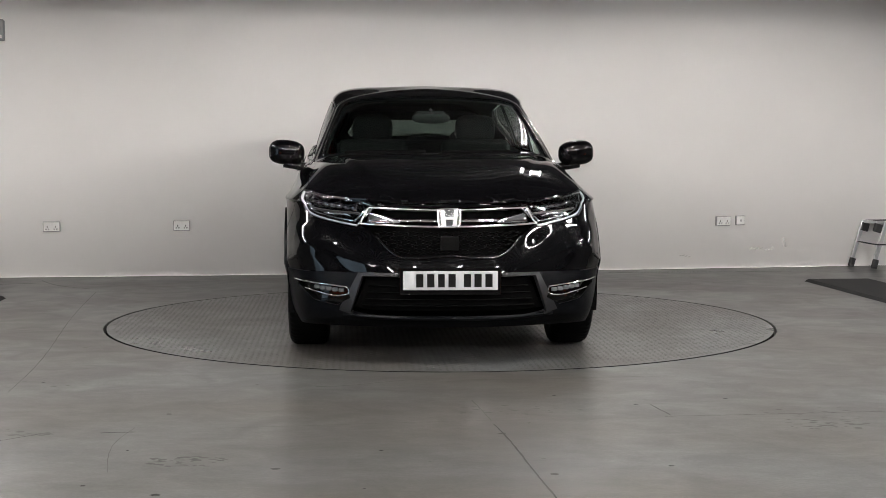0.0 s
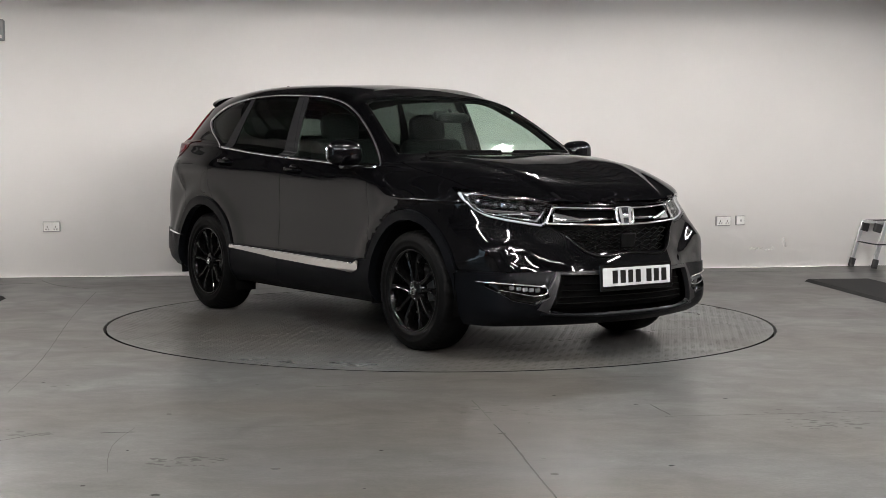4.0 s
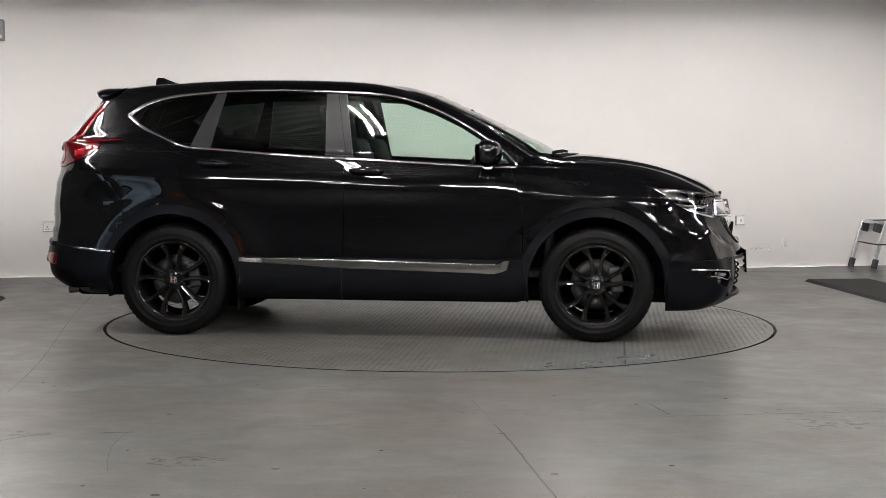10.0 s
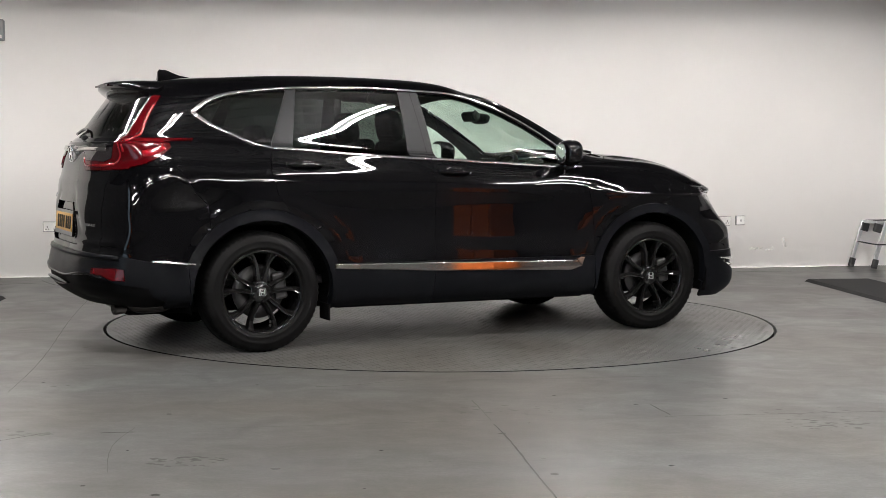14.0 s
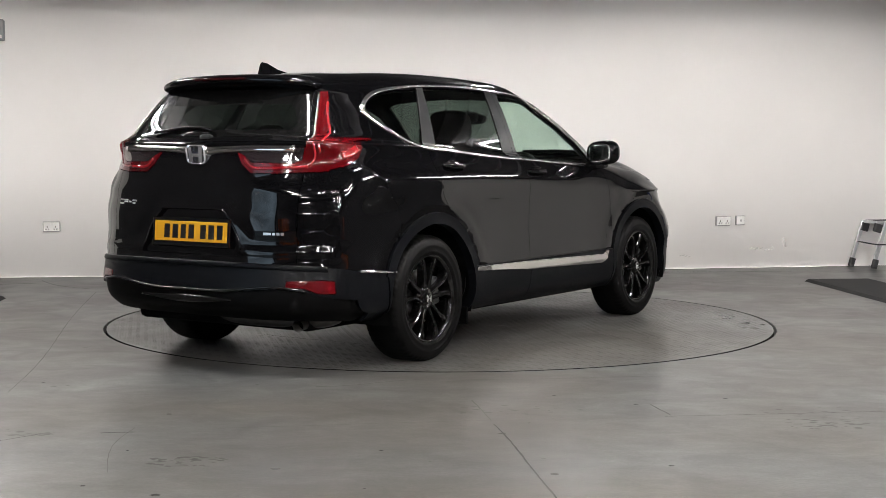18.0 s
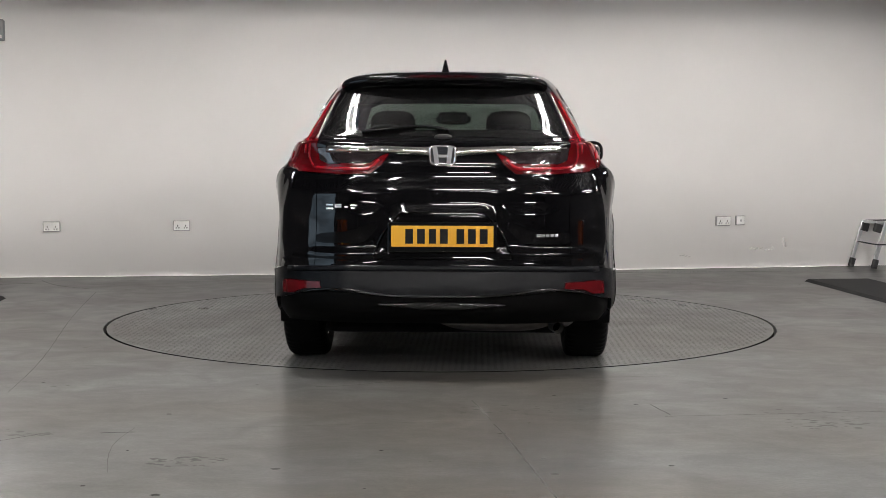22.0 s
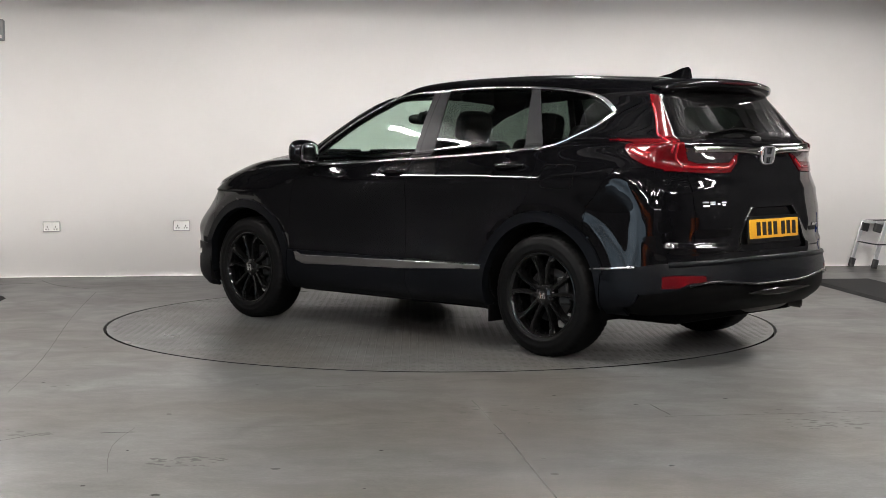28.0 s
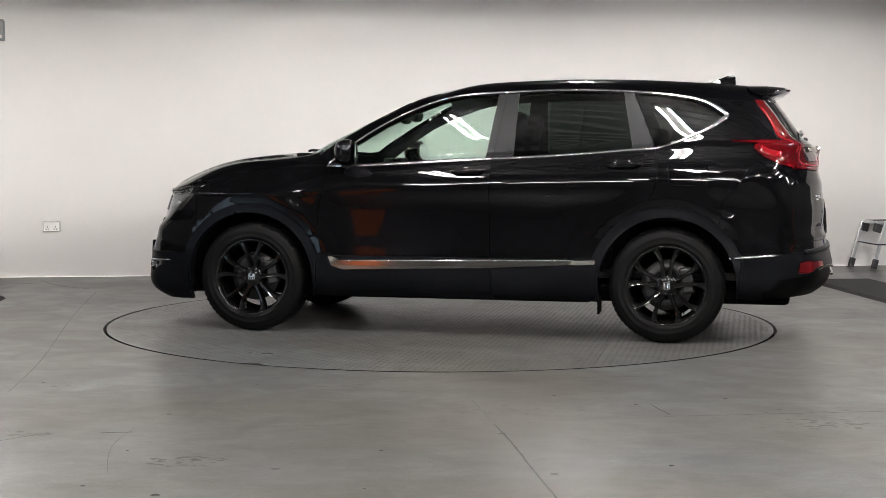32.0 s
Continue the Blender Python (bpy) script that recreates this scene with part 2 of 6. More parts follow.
# foot of the windscreen and windows
RINGS.append(ring([-2.145, -2.13, -2.095, -2.025] + [-1.86, -1.60, -1.33, -0.85, -0.24, 0.39, 0.81, 0.92, 0.985] + [1.03, 1.055, 1.07, 1.075],
                  [0, 0.31, 0.55, 0.68] + [0.734, 0.754, 0.768, 0.78, 0.782, 0.778, 0.769, 0.727, 0.645] + [0.535, 0.38, 0.2, 0],
                  [1.26, 1.26, 1.26, 1.257] + [1.248, 1.24, 1.227, 1.20, 1.163, 1.124, 1.104, 1.124, 1.143] + [1.152, 1.158, 1.158, 1.158]))
RINGS.append(ring([-2.045, -2.03, -2.0, -1.94] + [-1.785, -1.55, -1.31, -0.85, -0.24, 0.24, 0.53, 0.62, 0.655] + [0.675, 0.69, 0.70, 0.702],
                  [0, 0.295, 0.515, 0.617] + [0.668, 0.690, 0.702, 0.715, 0.720, 0.716, 0.702, 0.670, 0.594] + [0.48, 0.34, 0.175, 0],
                  [1.40, 1.40, 1.395, 1.385] + [1.378, 1.38, 1.384, 1.382, 1.37, 1.335, 1.292, 1.311, 1.332] + [1.338, 1.340, 1.338, 1.340]))
RINGS.append(ring([-1.955, -1.945, -1.92, -1.865] + [-1.715, -1.50, -1.29, -0.85, -0.24, 0.07, 0.24, 0.31, 0.315] + [0.31, 0.305, 0.30, 0.30],
                  [0, 0.28, 0.475, 0.555] + [0.595, 0.614, 0.628, 0.643, 0.650, 0.648, 0.635, 0.606, 0.53] + [0.415, 0.29, 0.15, 0],
                  [1.52, 1.52, 1.51, 1.495] + [1.495, 1.510, 1.526, 1.544, 1.542, 1.508, 1.460, 1.474, 1.496] + [1.507, 1.514, 1.522, 1.524]))
RINGS.append(ring([-1.925, -1.915, -1.88, -1.80] + [-1.67, -1.49, -1.28, -0.85, -0.26, 0.02, 0.15, 0.19, 0.185] + [0.175, 0.165, 0.16, 0.16],
                  [0, 0.25, 0.42, 0.49] + [0.525, 0.545, 0.558, 0.573, 0.580, 0.574, 0.556, 0.524, 0.455] + [0.35, 0.245, 0.125, 0],
                  [1.567, 1.566, 1.56, 1.55] + [1.556, 1.571, 1.588, 1.602, 1.594, 1.563, 1.528, 1.528, 1.541] + [1.554, 1.563, 1.568, 1.569]))
RINGS.append(ring([-1.90, -1.885, -1.85, -1.77] + [-1.64, -1.47, -1.27, -0.85, -0.30, -0.08, 0.02, 0.05, 0.055] + [0.055, 0.055, 0.055, 0.055],
                  [0, 0.15, 0.26, 0.31] + [0.335, 0.345, 0.35, 0.352, 0.35, 0.335, 0.315, 0.29, 0.25] + [0.20, 0.14, 0.07, 0],
                  [1.582, 1.582, 1.584, 1.588] + [1.600, 1.610, 1.620, 1.632, 1.621, 1.600, 1.583, 1.580, 1.584] + [1.588, 1.591, 1.593, 1.594]))
RINGS.append(ring([-1.88, -1.86, -1.82, -1.74] + [-1.62, -1.45, -1.26, -0.85, -0.35, -0.18, -0.10, -0.07, -0.05] + [-0.04, -0.03, -0.025, -0.02],
                  [0] * 17,
                  [1.588, 1.590, 1.593, 1.599] + [1.609, 1.619, 1.628, 1.640, 1.633, 1.621, 1.612, 1.609, 1.608] + [1.607, 1.606, 1.605, 1.605]))


def fill_glass(k):
    """Between the foot, middle and head of the windows the skin runs on one even curve: lay more rings on it."""
    lo, mid, hi = (np.array(RINGS[i]) for i in (k, k + 1, k + 2))
    out = []
    for t in (0.10, 0.28, 0.5, 0.72, 0.90):
        out.append([tuple(q) for q in lo * (2 * t - 1) * (t - 1) + mid * 4 * t * (1 - t) + hi * t * (2 * t - 1)])
    RINGS[k + 1:k + 2] = out


fill_glass(14)


def skin():
    """The whole outer skin as vertices on a fine grid: a smooth surface through the rings, both halves."""
    net = np.array(RINGS)
    full = np.concatenate([net, net[:, -2:0:-1] * [1, -1, 1]], axis=1)  # goes once round
    full = np.concatenate([full[:, -3:], full, full[:, :4]], axis=1)  # runs on past the seam
    du = np.linalg.norm(np.diff(full, axis=1), axis=2).mean(0)
    u = np.concatenate([[0], np.cumsum(du)])
    dv = np.linalg.norm(np.diff(full, axis=0), axis=2).mean(1)
    v = np.concatenate([[0], np.cumsum(dv)])
    n = net.shape[1] * 2 - 2
    us = np.concatenate([np.linspace(u[i], u[i + 1], 11, endpoint=False) for i in range(3, 3 + n)])
    vs = np.concatenate([np.linspace(v[i], v[i + 1], 7 if i < 12 else 4, endpoint=False) for i in range(len(v) - 1)] + [[v[-1]]])
    a = spline_eval(u, full.transpose(1, 0, 2).reshape(len(u), -1), us).reshape(len(us), len(v), 3)
    b = spline_eval(v, a.transpose(1, 0, 2).reshape(len(v), -1), vs).reshape(len(vs), len(us), 3)
    return sculpt(b)


def off_line(a, b, line):
    """How far points (a, b) lie from a broken line."""
    best = np.full(a.shape, 9.0)
    for (x0, y0), (x1, y1) in zip(line, line[1:]):
        dx, dy = x1 - x0, y1 - y0
        t = np.clip(((a - x0) * dx + (b - y0) * dy) / (dx * dx + dy * dy), 0, 1)
        best = np.minimum(best, np.hypot(a - x0 - t * dx, b - y0 - t * dy))
    return best


def ramp(t):
    t = np.clip(t, 0, 1)
    return t * t * (3 - 2 * t)


def sculpt(g):
    """Press the body's creases into the skin: each is a ridge or a hollow along a line, with a height and a width."""
    du = np.roll(g, -1, 1) - np.roll(g, 1, 1)
    dv = np.gradient(g, axis=0)
    n = np.cross(du, dv)
    n /= np.maximum(np.linalg.norm(n, axis=2, keepdims=True), 1e-9)
    mid = g - np.array([0, 0, 0.8])
    n *= np.where((n * mid).sum(2, keepdims=True).mean() < 0, -1, 1)
    x, y, z = g[..., 0], np.abs(g[..., 1]), g[..., 2]
    off = np.zeros(x.shape)

    def ridge(a, b, line, high, wide, where):
        d = off_line(a, b, line)
        k = np.clip(1 - d / wide, 0, 1)
        off[...] += where * high * (0.75 * k + 0.25 * k * k)

    nose = ramp((x - 1.62) / 0.12) * (z < 0.86)
    ridge(y, z, [(0.90, 0.53), (0.80, 0.645), (0.70, 0.672), (0.57, 0.590), (0.46, 0.552)], 0.010, 0.060, nose)
    ridge(y, z, [(0.86, 0.775), (0.72, 0.735), (0.60, 0.695), (0.50, 0.64)], -0.006, 0.080, nose)
    # bonnet: the middle stands up between two creases
    edge = np.interp(x, [1.05, 1.5, 2.1], [0.64, 0.555, 0.41])
    off += 0.014 * ramp((edge - y) / 0.045) * ramp((x - 1.12) / 0.15) * ramp((2.12 - x) / 0.14) * (n[..., 2] > 0.35) * (z > 0.85)
    # flanks
    flank = ramp((y - 0.60) / 0.1) * (z < 1.12)
    for c in (-1.331, 1.331):
        ridge(x, z, [(c + 0.545 * math.cos(t), 0.352 + 0.53 * math.sin(t)) for t in np.linspace(0.35, 2.8, 16)], 0.010, 0.075, flank)
    ridge(x, z, [(-0.92, 0.70), (-0.62, 0.645), (-0.40, 0.605), (0.05, 0.560), (0.45, 0.545)], 0.002, 0.075, flank)
    ridge(x, z, [(-1.86, 1.05), (-1.74, 0.955), (-1.69, 0.90)], 0.008, 0.045, flank)
    ridge(x, z, [(0.93, 0.955), (1.0, 0.86), (0.99, 0.78)], -0.004, 0.060, flank)
    # tail
    tail = ramp((-1.95 - x) / 0.06) * (z < 1.2)
    ridge(y, z, [(-0.1, 0.972), (0.45, 0.972), (0.66, 0.955), (0.78, 0.965)], 0.009, 0.055, tail)
    ridge(y, z, [(-0.1, 0.915), (0.22, 0.915), (0.40, 0.70), (0.62, 0.690)], -0.007, 0.055, tail)
    ridge(y, z, [(0.30, 0.655), (0.50, 0.648), (0.78, 0.652)], 0.012, 0.030, tail)
    back = ramp((-1.75 - x) / 0.1)
    ridge(y, z, [(0.790, 1.02), (0.825, 0.86), (0.835, 0.72), (0.815, 0.62)], 0.011, 0.034, back * (z < 1.06))
    return g + n * off[..., None]


def grid_bm(g):
    bm = bmesh.new()
    rows = [[bm.verts.new(p) for p in r] for r in g]
    n = len(rows[0])
    for i in range(len(rows) - 1):
        for j in range(n):
            k = (j + 1) % n
            f = bm.faces.new((rows[i][j], rows[i + 1][j], rows[i + 1][k], rows[i][k]))
            f.smooth = True
    bmesh.ops.remove_doubles(bm, verts=rows[-1], dist=0.0008)
    return bm


def inside(a, b, poly):
    r, j = False, len(poly) - 1
    for i in range(len(poly)):
        if (poly[i][1] > b) != (poly[j][1] > b) and a < (poly[j][0] - poly[i][0]) * (b - poly[i][1]) / (poly[j][1] - poly[i][1]) + poly[i][0]:
            r = not r
        j = i
    return r


def cut(bm, poly, ax, cond, tag, only=(0,)):
    """Cut the skin along a polygon seen along an axis, where cond(centre, normal) holds, and mark the faces inside with the tag."""
    lay = bm.faces.layers.int["tag"]
    ia, ib = [k for k in range(3) if k != ax]
    a0, a1 = min(p[0] for p in poly) - 0.002, max(p[0] for p in poly) + 0.002
    b0, b1 = min(p[1] for p in poly) - 0.002, max(p[1] for p in poly) + 0.002

    def near(f, x0, x1, y0, y1):
        c = [v.co for v in f.verts]
        return min(q[ia] for q in c) <= x1 and max(q[ia] for q in c) >= x0 and min(q[ib] for q in c) <= y1 and max(q[ib] for q in c) >= y0

    pool = {f for f in bm.faces if f[lay] in only and near(f, a0, a1, b0, b1) and cond(f.calc_center_median(), f.normal)}
    for i in range(len(poly)):
        p, q = poly[i], poly[(i + 1) % len(poly)]
        d = (q[0] - p[0], q[1] - p[1])
        if abs(d[0]) + abs(d[1]) < 1e-6:
            continue
        e = 0.001
        fs = [f for f in pool if near(f, min(p[0], q[0]) - e, max(p[0], q[0]) + e, min(p[1], q[1]) - e, max(p[1], q[1]) + e)]
        if not fs:
            continue
        co, no = [0, 0, 0], [0, 0, 0]
        co[ia], co[ib] = p
        no[ia], no[ib] = -d[1], d[0]
        geom = fs + list({e for f in fs for e in f.edges}) + list({v for f in fs for v in f.verts})
        r = bmesh.ops.bisect_plane(bm, geom=geom, plane_co=co, plane_no=no, dist=2e-5)
        pool |= {g for g in r["geom"] if isinstance(g, bmesh.types.BMFace)}
        pool = {f for f in pool if f.is_valid}
    for f in pool:
        c = f.calc_center_median()
        if f[lay] in only and inside(c[ia], c[ib], poly):
            f[lay] = tag


def lift(bm, tags, gap=0.0016, flange=0.018, off=0.0):
    """A new bmesh with the faces of those tags: its rim drawn back by the gap and turned inwards, moved out by off."""
    lay = bm.faces.layers.int["tag"]
    out = bmesh.new()
    vm = {}
    bm.normal_update()
    for f in bm.faces:
        if f[lay] in tags:
            vs = []
            for v in f.verts:
                if v not in vm:
                    vm[v] = out.verts.new(v.co + v.normal * off)
                    vm[v].normal = v.normal
                vs.append(vm[v])
            try:
                g = out.faces.new(vs)
                g.smooth = True
            except ValueError:
                pass
    norm = {w: v.normal.copy() for v, w in vm.items()}
    rim = [e for e in out.edges if e.is_boundary]
    rv = {v for e in rim for v in e.verts}
    move = {}
    for v in rv:
        d = Vector((0, 0, 0))
        for e in v.link_edges:
            if e.is_boundary and e.link_faces:
                c = e.link_faces[0].calc_center_median() - (e.verts[0].co + e.verts[1].co) / 2
                t = (e.verts[1].co - e.verts[0].co).normalized()
                c = c - t * c.dot(t)
                if c.length > 1e-7:
                    d += c.normalized()
        move[v] = d.normalized() * gap if d.length > 1e-6 else d
    for v, d in move.items():
        v.co += d
    if flange:
        r = bmesh.ops.extrude_edge_only(out, edges=rim)
        nv = [g for g in r["geom"] if isinstance(g, bmesh.types.BMVert)]
        for v in nv:
            src = next((e.other_vert(v) for e in v.link_edges if e.other_vert(v) in rv), None)
            if src:
                v.co = src.co - norm[src] * flange
        for e in rim:
            e.smooth = False
    return out


# ================= the room =================
def wall_line(x):
    """Where the far wall stands: it bends gently behind the turntable."""
    a, b = 3.545 + 0.1105 * x, 3.69 + 0.2175 * x
    k = 6.0
    return math.log(math.exp(k * a) + math.exp(k * b)) / k - 0.02


ROOM = (-5.6, 7.2, -13.5, 3.6)  # the hall's sides: x from, x to, y from, ceiling height

def worn(name, color, rough):
    """Painted floor with broad cloudy wear, small scuffs and streaks."""
    m = mat(name, color, rough, spec=0.75)
    nt = m.node_tree
    b = nt.nodes["Principled BSDF"]
    tc = nt.nodes.new("ShaderNodeTexCoord")
    last = None
    for scale, dist, amount, sx, lo, hi in ((0.55, 0.8, 0.18, 1.6, 0.3, 0.7), (3.0, 1.0, 0.13, 1.0, 0.35, 0.65), (1.6, 0.3, 0.10, 5.0, 0.38, 0.62), (9.0, 0.5, 0.20, 2.0, 0.42, 0.60), (60.0, 0.0, 0.22, 1.0, 0.38, 0.62)):
        mp = nt.nodes.new("ShaderNodeMapping")
        mp.inputs["Scale"].default_value = (1.0, sx, 1.0)
        mp.inputs["Location"].default_value = (scale * 3.1, sx * 1.7, 0.0)
        n = nt.nodes.new("ShaderNodeTexNoise")
        n.inputs["Scale"].default_value, n.inputs["Detail"].default_value, n.inputs["Distortion"].default_value = scale, 8, dist
        nt.links.new(tc.outputs["Object"], mp.inputs["Vector"])
        nt.links.new(mp.outputs[0], n.inputs["Vector"])
        r = nt.nodes.new("ShaderNodeMapRange")
        r.inputs["From Min"].default_value, r.inputs["From Max"].default_value = lo, hi
        r.inputs["To Min"].default_value, r.inputs["To Max"].default_value = 1 - amount, 1 + amount
        nt.links.new(n.outputs["Fac"], r.inputs["Value"])
        if last is None:
            last = r.outputs[0]
            broad = n
        else:
            mu = nt.nodes.new("ShaderNodeMath")
            mu.operation = "MULTIPLY"
            nt.links.new(last, mu.inputs[0])
            nt.links.new(r.outputs[0], mu.inputs[1])
            last = mu.outputs[0]
            if scale == 3.0:
                rg = nt.nodes.new("ShaderNodeMapRange")
                rg.inputs["From Min"].default_value, rg.inputs["From Max"].default_value = 0.6, 1.4
                rg.inputs["To Min"].default_value, rg.inputs["To Max"].default_value = rough + 0.12, rough - 0.06
                nt.links.new(last, rg.inputs["Value"])
                nt.links.new(rg.outputs[0], b.inputs["Roughness"])
    # cool grey paint, browner where dirt is trodden in
    hue = nt.nodes.new("ShaderNodeValToRGB")
    hue.color_ramp.elements[0].position, hue.color_ramp.elements[1].position = 0.38, 0.62
    hue.color_ramp.elements[0].color = (color[0] * 0.98, color[1] * 0.90, color[2] * 0.80, 1)
    hue.color_ramp.elements[1].color = (color[0] * 0.97, color[1] * 1.01, color[2] * 1.02, 1)
    nt.links.new(broad.outputs["Fac"], hue.inputs["Fac"])
    mx = nt.nodes.new("ShaderNodeVectorMath")
    mx.operation = "SCALE"
    nt.links.new(hue.outputs["Color"], mx.inputs[0])
    nt.links.new(last, mx.inputs["Scale"])
    nt.links.new(mx.outputs[0], b.inputs["Base Color"])
    bp = nt.nodes.new("ShaderNodeBump")
    bp.inputs["Strength"].default_value, bp.inputs["Distance"].default_value = 0.12, 0.002
    nt.links.new(last, bp.inputs["Height"])
    nt.links.new(bp.outputs["Normal"], b.inputs["Normal"])
    return m


WALLPAINT = mat("white_wall_paint", (0.84, 0.825, 0.805), 0.85, 0.0, 0.0, 0.15, vary=0.02, scale=1.2, bump=0.05, bscale=120)
CEILPAINT = mat("ceiling_ribbed_metal", (0.13, 0.13, 0.132), 0.6, vary=0.15, scale=2.0)
CONCRETE = worn("grey_floor_paint", (0.043, 0.0426, 0.0415), 0.31)
PLATE = worn("painted_steel_plate", (0.041, 0.041, 0.0403), 0.31)
TUBE = mat("fluorescent_tube", (0.9, 0.9, 0.9), 0.5, emit=(1.0, 0.955, 0.928), power=400.0)
FITTING = mat("white_enamel", (0.75, 0.75, 0.74), 0.35)
# unseen walls: the unlit depth of the hall is put into this colour
DARKWALL = mat("dim_hall_grey", (0.05, 0.05, 0.052), 0.7, vary=0.3, scale=0.8)
DAYLIGHT = mat("daylight", (0.5, 0.5, 0.5), 0.9, emit=(0.62, 0.82, 1.0), power=4.4)
dnt = DAYLIGHT.node_tree
dco = dnt.nodes.new("ShaderNodeTexCoord")
dno = dnt.nodes.new("ShaderNodeTexNoise")
dno.inputs["Scale"].default_value, dno.inputs["Detail"].default_value, dno.inputs["Distortion"].default_value = 0.35, 2, 0.3
dra = dnt.nodes.new("ShaderNodeMapRange")
dra.inputs["From Min"].default_value, dra.inputs["From Max"].default_value = 0.35, 0.68
dra.inputs["To Min"].default_value, dra.inputs["To Max"].default_value = 1.6, 6.4
dnt.links.new(dco.outputs["Object"], dno.inputs["Vector"])
dnt.links.new(dno.outputs["Fac"], dra.inputs["Value"])
dnt.links.new(dra.outputs[0], dnt.nodes["Principled BSDF"].inputs["Emission Strength"])


def floor():
    n, r = 180, 2.260
    bm = bmesh.new()
    x0, x1, y0 = ROOM[0], ROOM[1], ROOM[2]
    y1 = 5.4
    inner, outer, deep = [], [], []
    for i in range(n):
        a = 2 * math.pi * i / n
        c, s = math.cos(a), math.sin(a)
        inner.append(bm.verts.new((r * c, r * s, 0)))
        deep.append(bm.verts.new((r * c, r * s, -0.12)))
        k = min((x1 / c if c > 0 else x0 / c) if abs(c) > 1e-9 else 1e9, (y1 / s if s > 0 else y0 / s) if abs(s) > 1e-9 else 1e9)
        outer.append(bm.verts.new((k * c, k * s, 0)))
    corners = [bm.verts.new((x, y, 0)) for x in (x0, x1) for y in (y0, y1)]
    for i in range(n):
        j = (i + 1) % n
        bm.faces.new((inner[i], outer[i], outer[j], inner[j]))
        bm.faces.new((inner[j], deep[j], deep[i], inner[i]))
        a, b = outer[i].co, outer[j].co
        if abs(a.x - b.x) > 1e-4 and abs(a.y - b.y) > 1e-4:
            c = min(corners, key=lambda v: (v.co - (a + b) / 2).length)
            bm.faces.new((outer[i], c, outer[j]))
    bm.faces.new(deep[::-1])
    bmesh.ops.recalc_face_normals(bm, faces=bm.faces)
    return tagged(part("floor", bm, CONCRETE), "worn grey painted concrete workshop floor", "floor", kind="structure")


def slab(name, x0, x1, y0, y1, z0, z1, material, label, category="wall"):
    bm = bmesh.new()
    box(bm, x1 - x0, y1 - y0, z1 - z0, pose((x0 + x1) / 2, (y0 + y1) / 2, (z0 + z1) / 2))
    return tagged(part(name, bm, material), label, category, kind="structure")


floor()
X0, X1, Y0, H = ROOM
bm = bmesh.new()
xs = [X0 - 0.2 + (X1 - X0 + 0.4) * i / 60 for i in range(61)]
prism(bm, [(x, wall_line(x)) for x in xs] + [(x, wall_line(x) + 0.2) for x in xs[::-1]], 2, 0.0, H)
for f in bm.faces:
    f.smooth = abs(f.normal.z) < 0.5 and len(f.verts) == 4 and abs(f.normal.y) > 0.9
tagged(part("wall_north", bm, WALLPAINT), "plain off-white painted wall with faint scuffs", "wall", kind="structure")
slab("wall_east", X1, X1 + 0.2, Y0, 1.6, 0, H, DARKWALL, "unseen workshop wall, the dim hall put into its dark colour")
slab("wall_east_2", X1, X1 + 0.2, 1.6, 5.4, 0, H, WALLPAINT, "plain off-white painted wall")
bm = bmesh.new()
box(bm, X1 - X0 + 0.4, 5.8 - Y0, 0.15, pose((X0 + X1) / 2, (5.4 + Y0) / 2, H + 0.075))
for i in range(60):  # pressed ribs across the hall
    y = Y0 + 0.1 + 0.24 * i
    prism(bm, [(y, H + 0.001), (y + 0.03, H - 0.05), (y + 0.09, H - 0.05), (y + 0.12, H + 0.001)], 0, X0, X1)
tagged(part("ceiling", bm, CEILPAINT), "dark ribbed metal ceiling", "ceiling", kind="structure")
# strip added above the view to block lamp light from the wall's top
bm = bmesh.new()
for i in range(17):  # ribs under the added strip, running along the wall
    d = 0.12 + 0.30 * i
    prism(bm, [(x, wall_line(x) - d) for x in xs[1:-1:4]] + [(x, wall_line(x) - d - 0.09) for x in xs[-4:0:-4]], 2, 2.70, 2.741)
prism(bm, [(x, wall_line(x) - 5.2) for x in xs[1:-1]] + [(x, wall_line(x) + 0.1) for x in xs[-2:0:-1]], 2, 2.74, H)
tagged(part("beam", bm, CEILPAINT), "unseen ceiling strip added to shade the top of the far wall", "beam", kind="structure")
slab("wall_south", X0 - 0.2, X1 + 0.2, Y0 - 0.2, Y0, 0, H, DARKWALL, "unseen workshop wall, the dim hall put into its dark colour")
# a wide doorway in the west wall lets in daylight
slab("wall_west", X0 - 0.2, X0, -5.0, 0.6, 0, H, DARKWALL, "unseen workshop wall, the dim hall put into its dark colour")
slab("wall_west_4", X0 - 0.2, X0, 0.6, 3.2, 0, H, WALLPAINT, "plain off-white painted wall")
slab("wall_west_2", X0 - 0.2, X0, Y0, -8.2, 0, H, DARKWALL, "unseen workshop wall, the dim hall put into its dark colour")
slab("wall_west_3", X0 - 0.2, X0, -8.2, -5.0, 3.0, H, DARKWALL, "unseen wall over the doorway, coloured dark like the dim hall")
slab("backdrop", X0 - 3.2, X0 - 3.1, -14.0, -2.0, -0.5, 6.0, DAYLIGHT, "bright overcast daylight outside the doorway", "daylight")


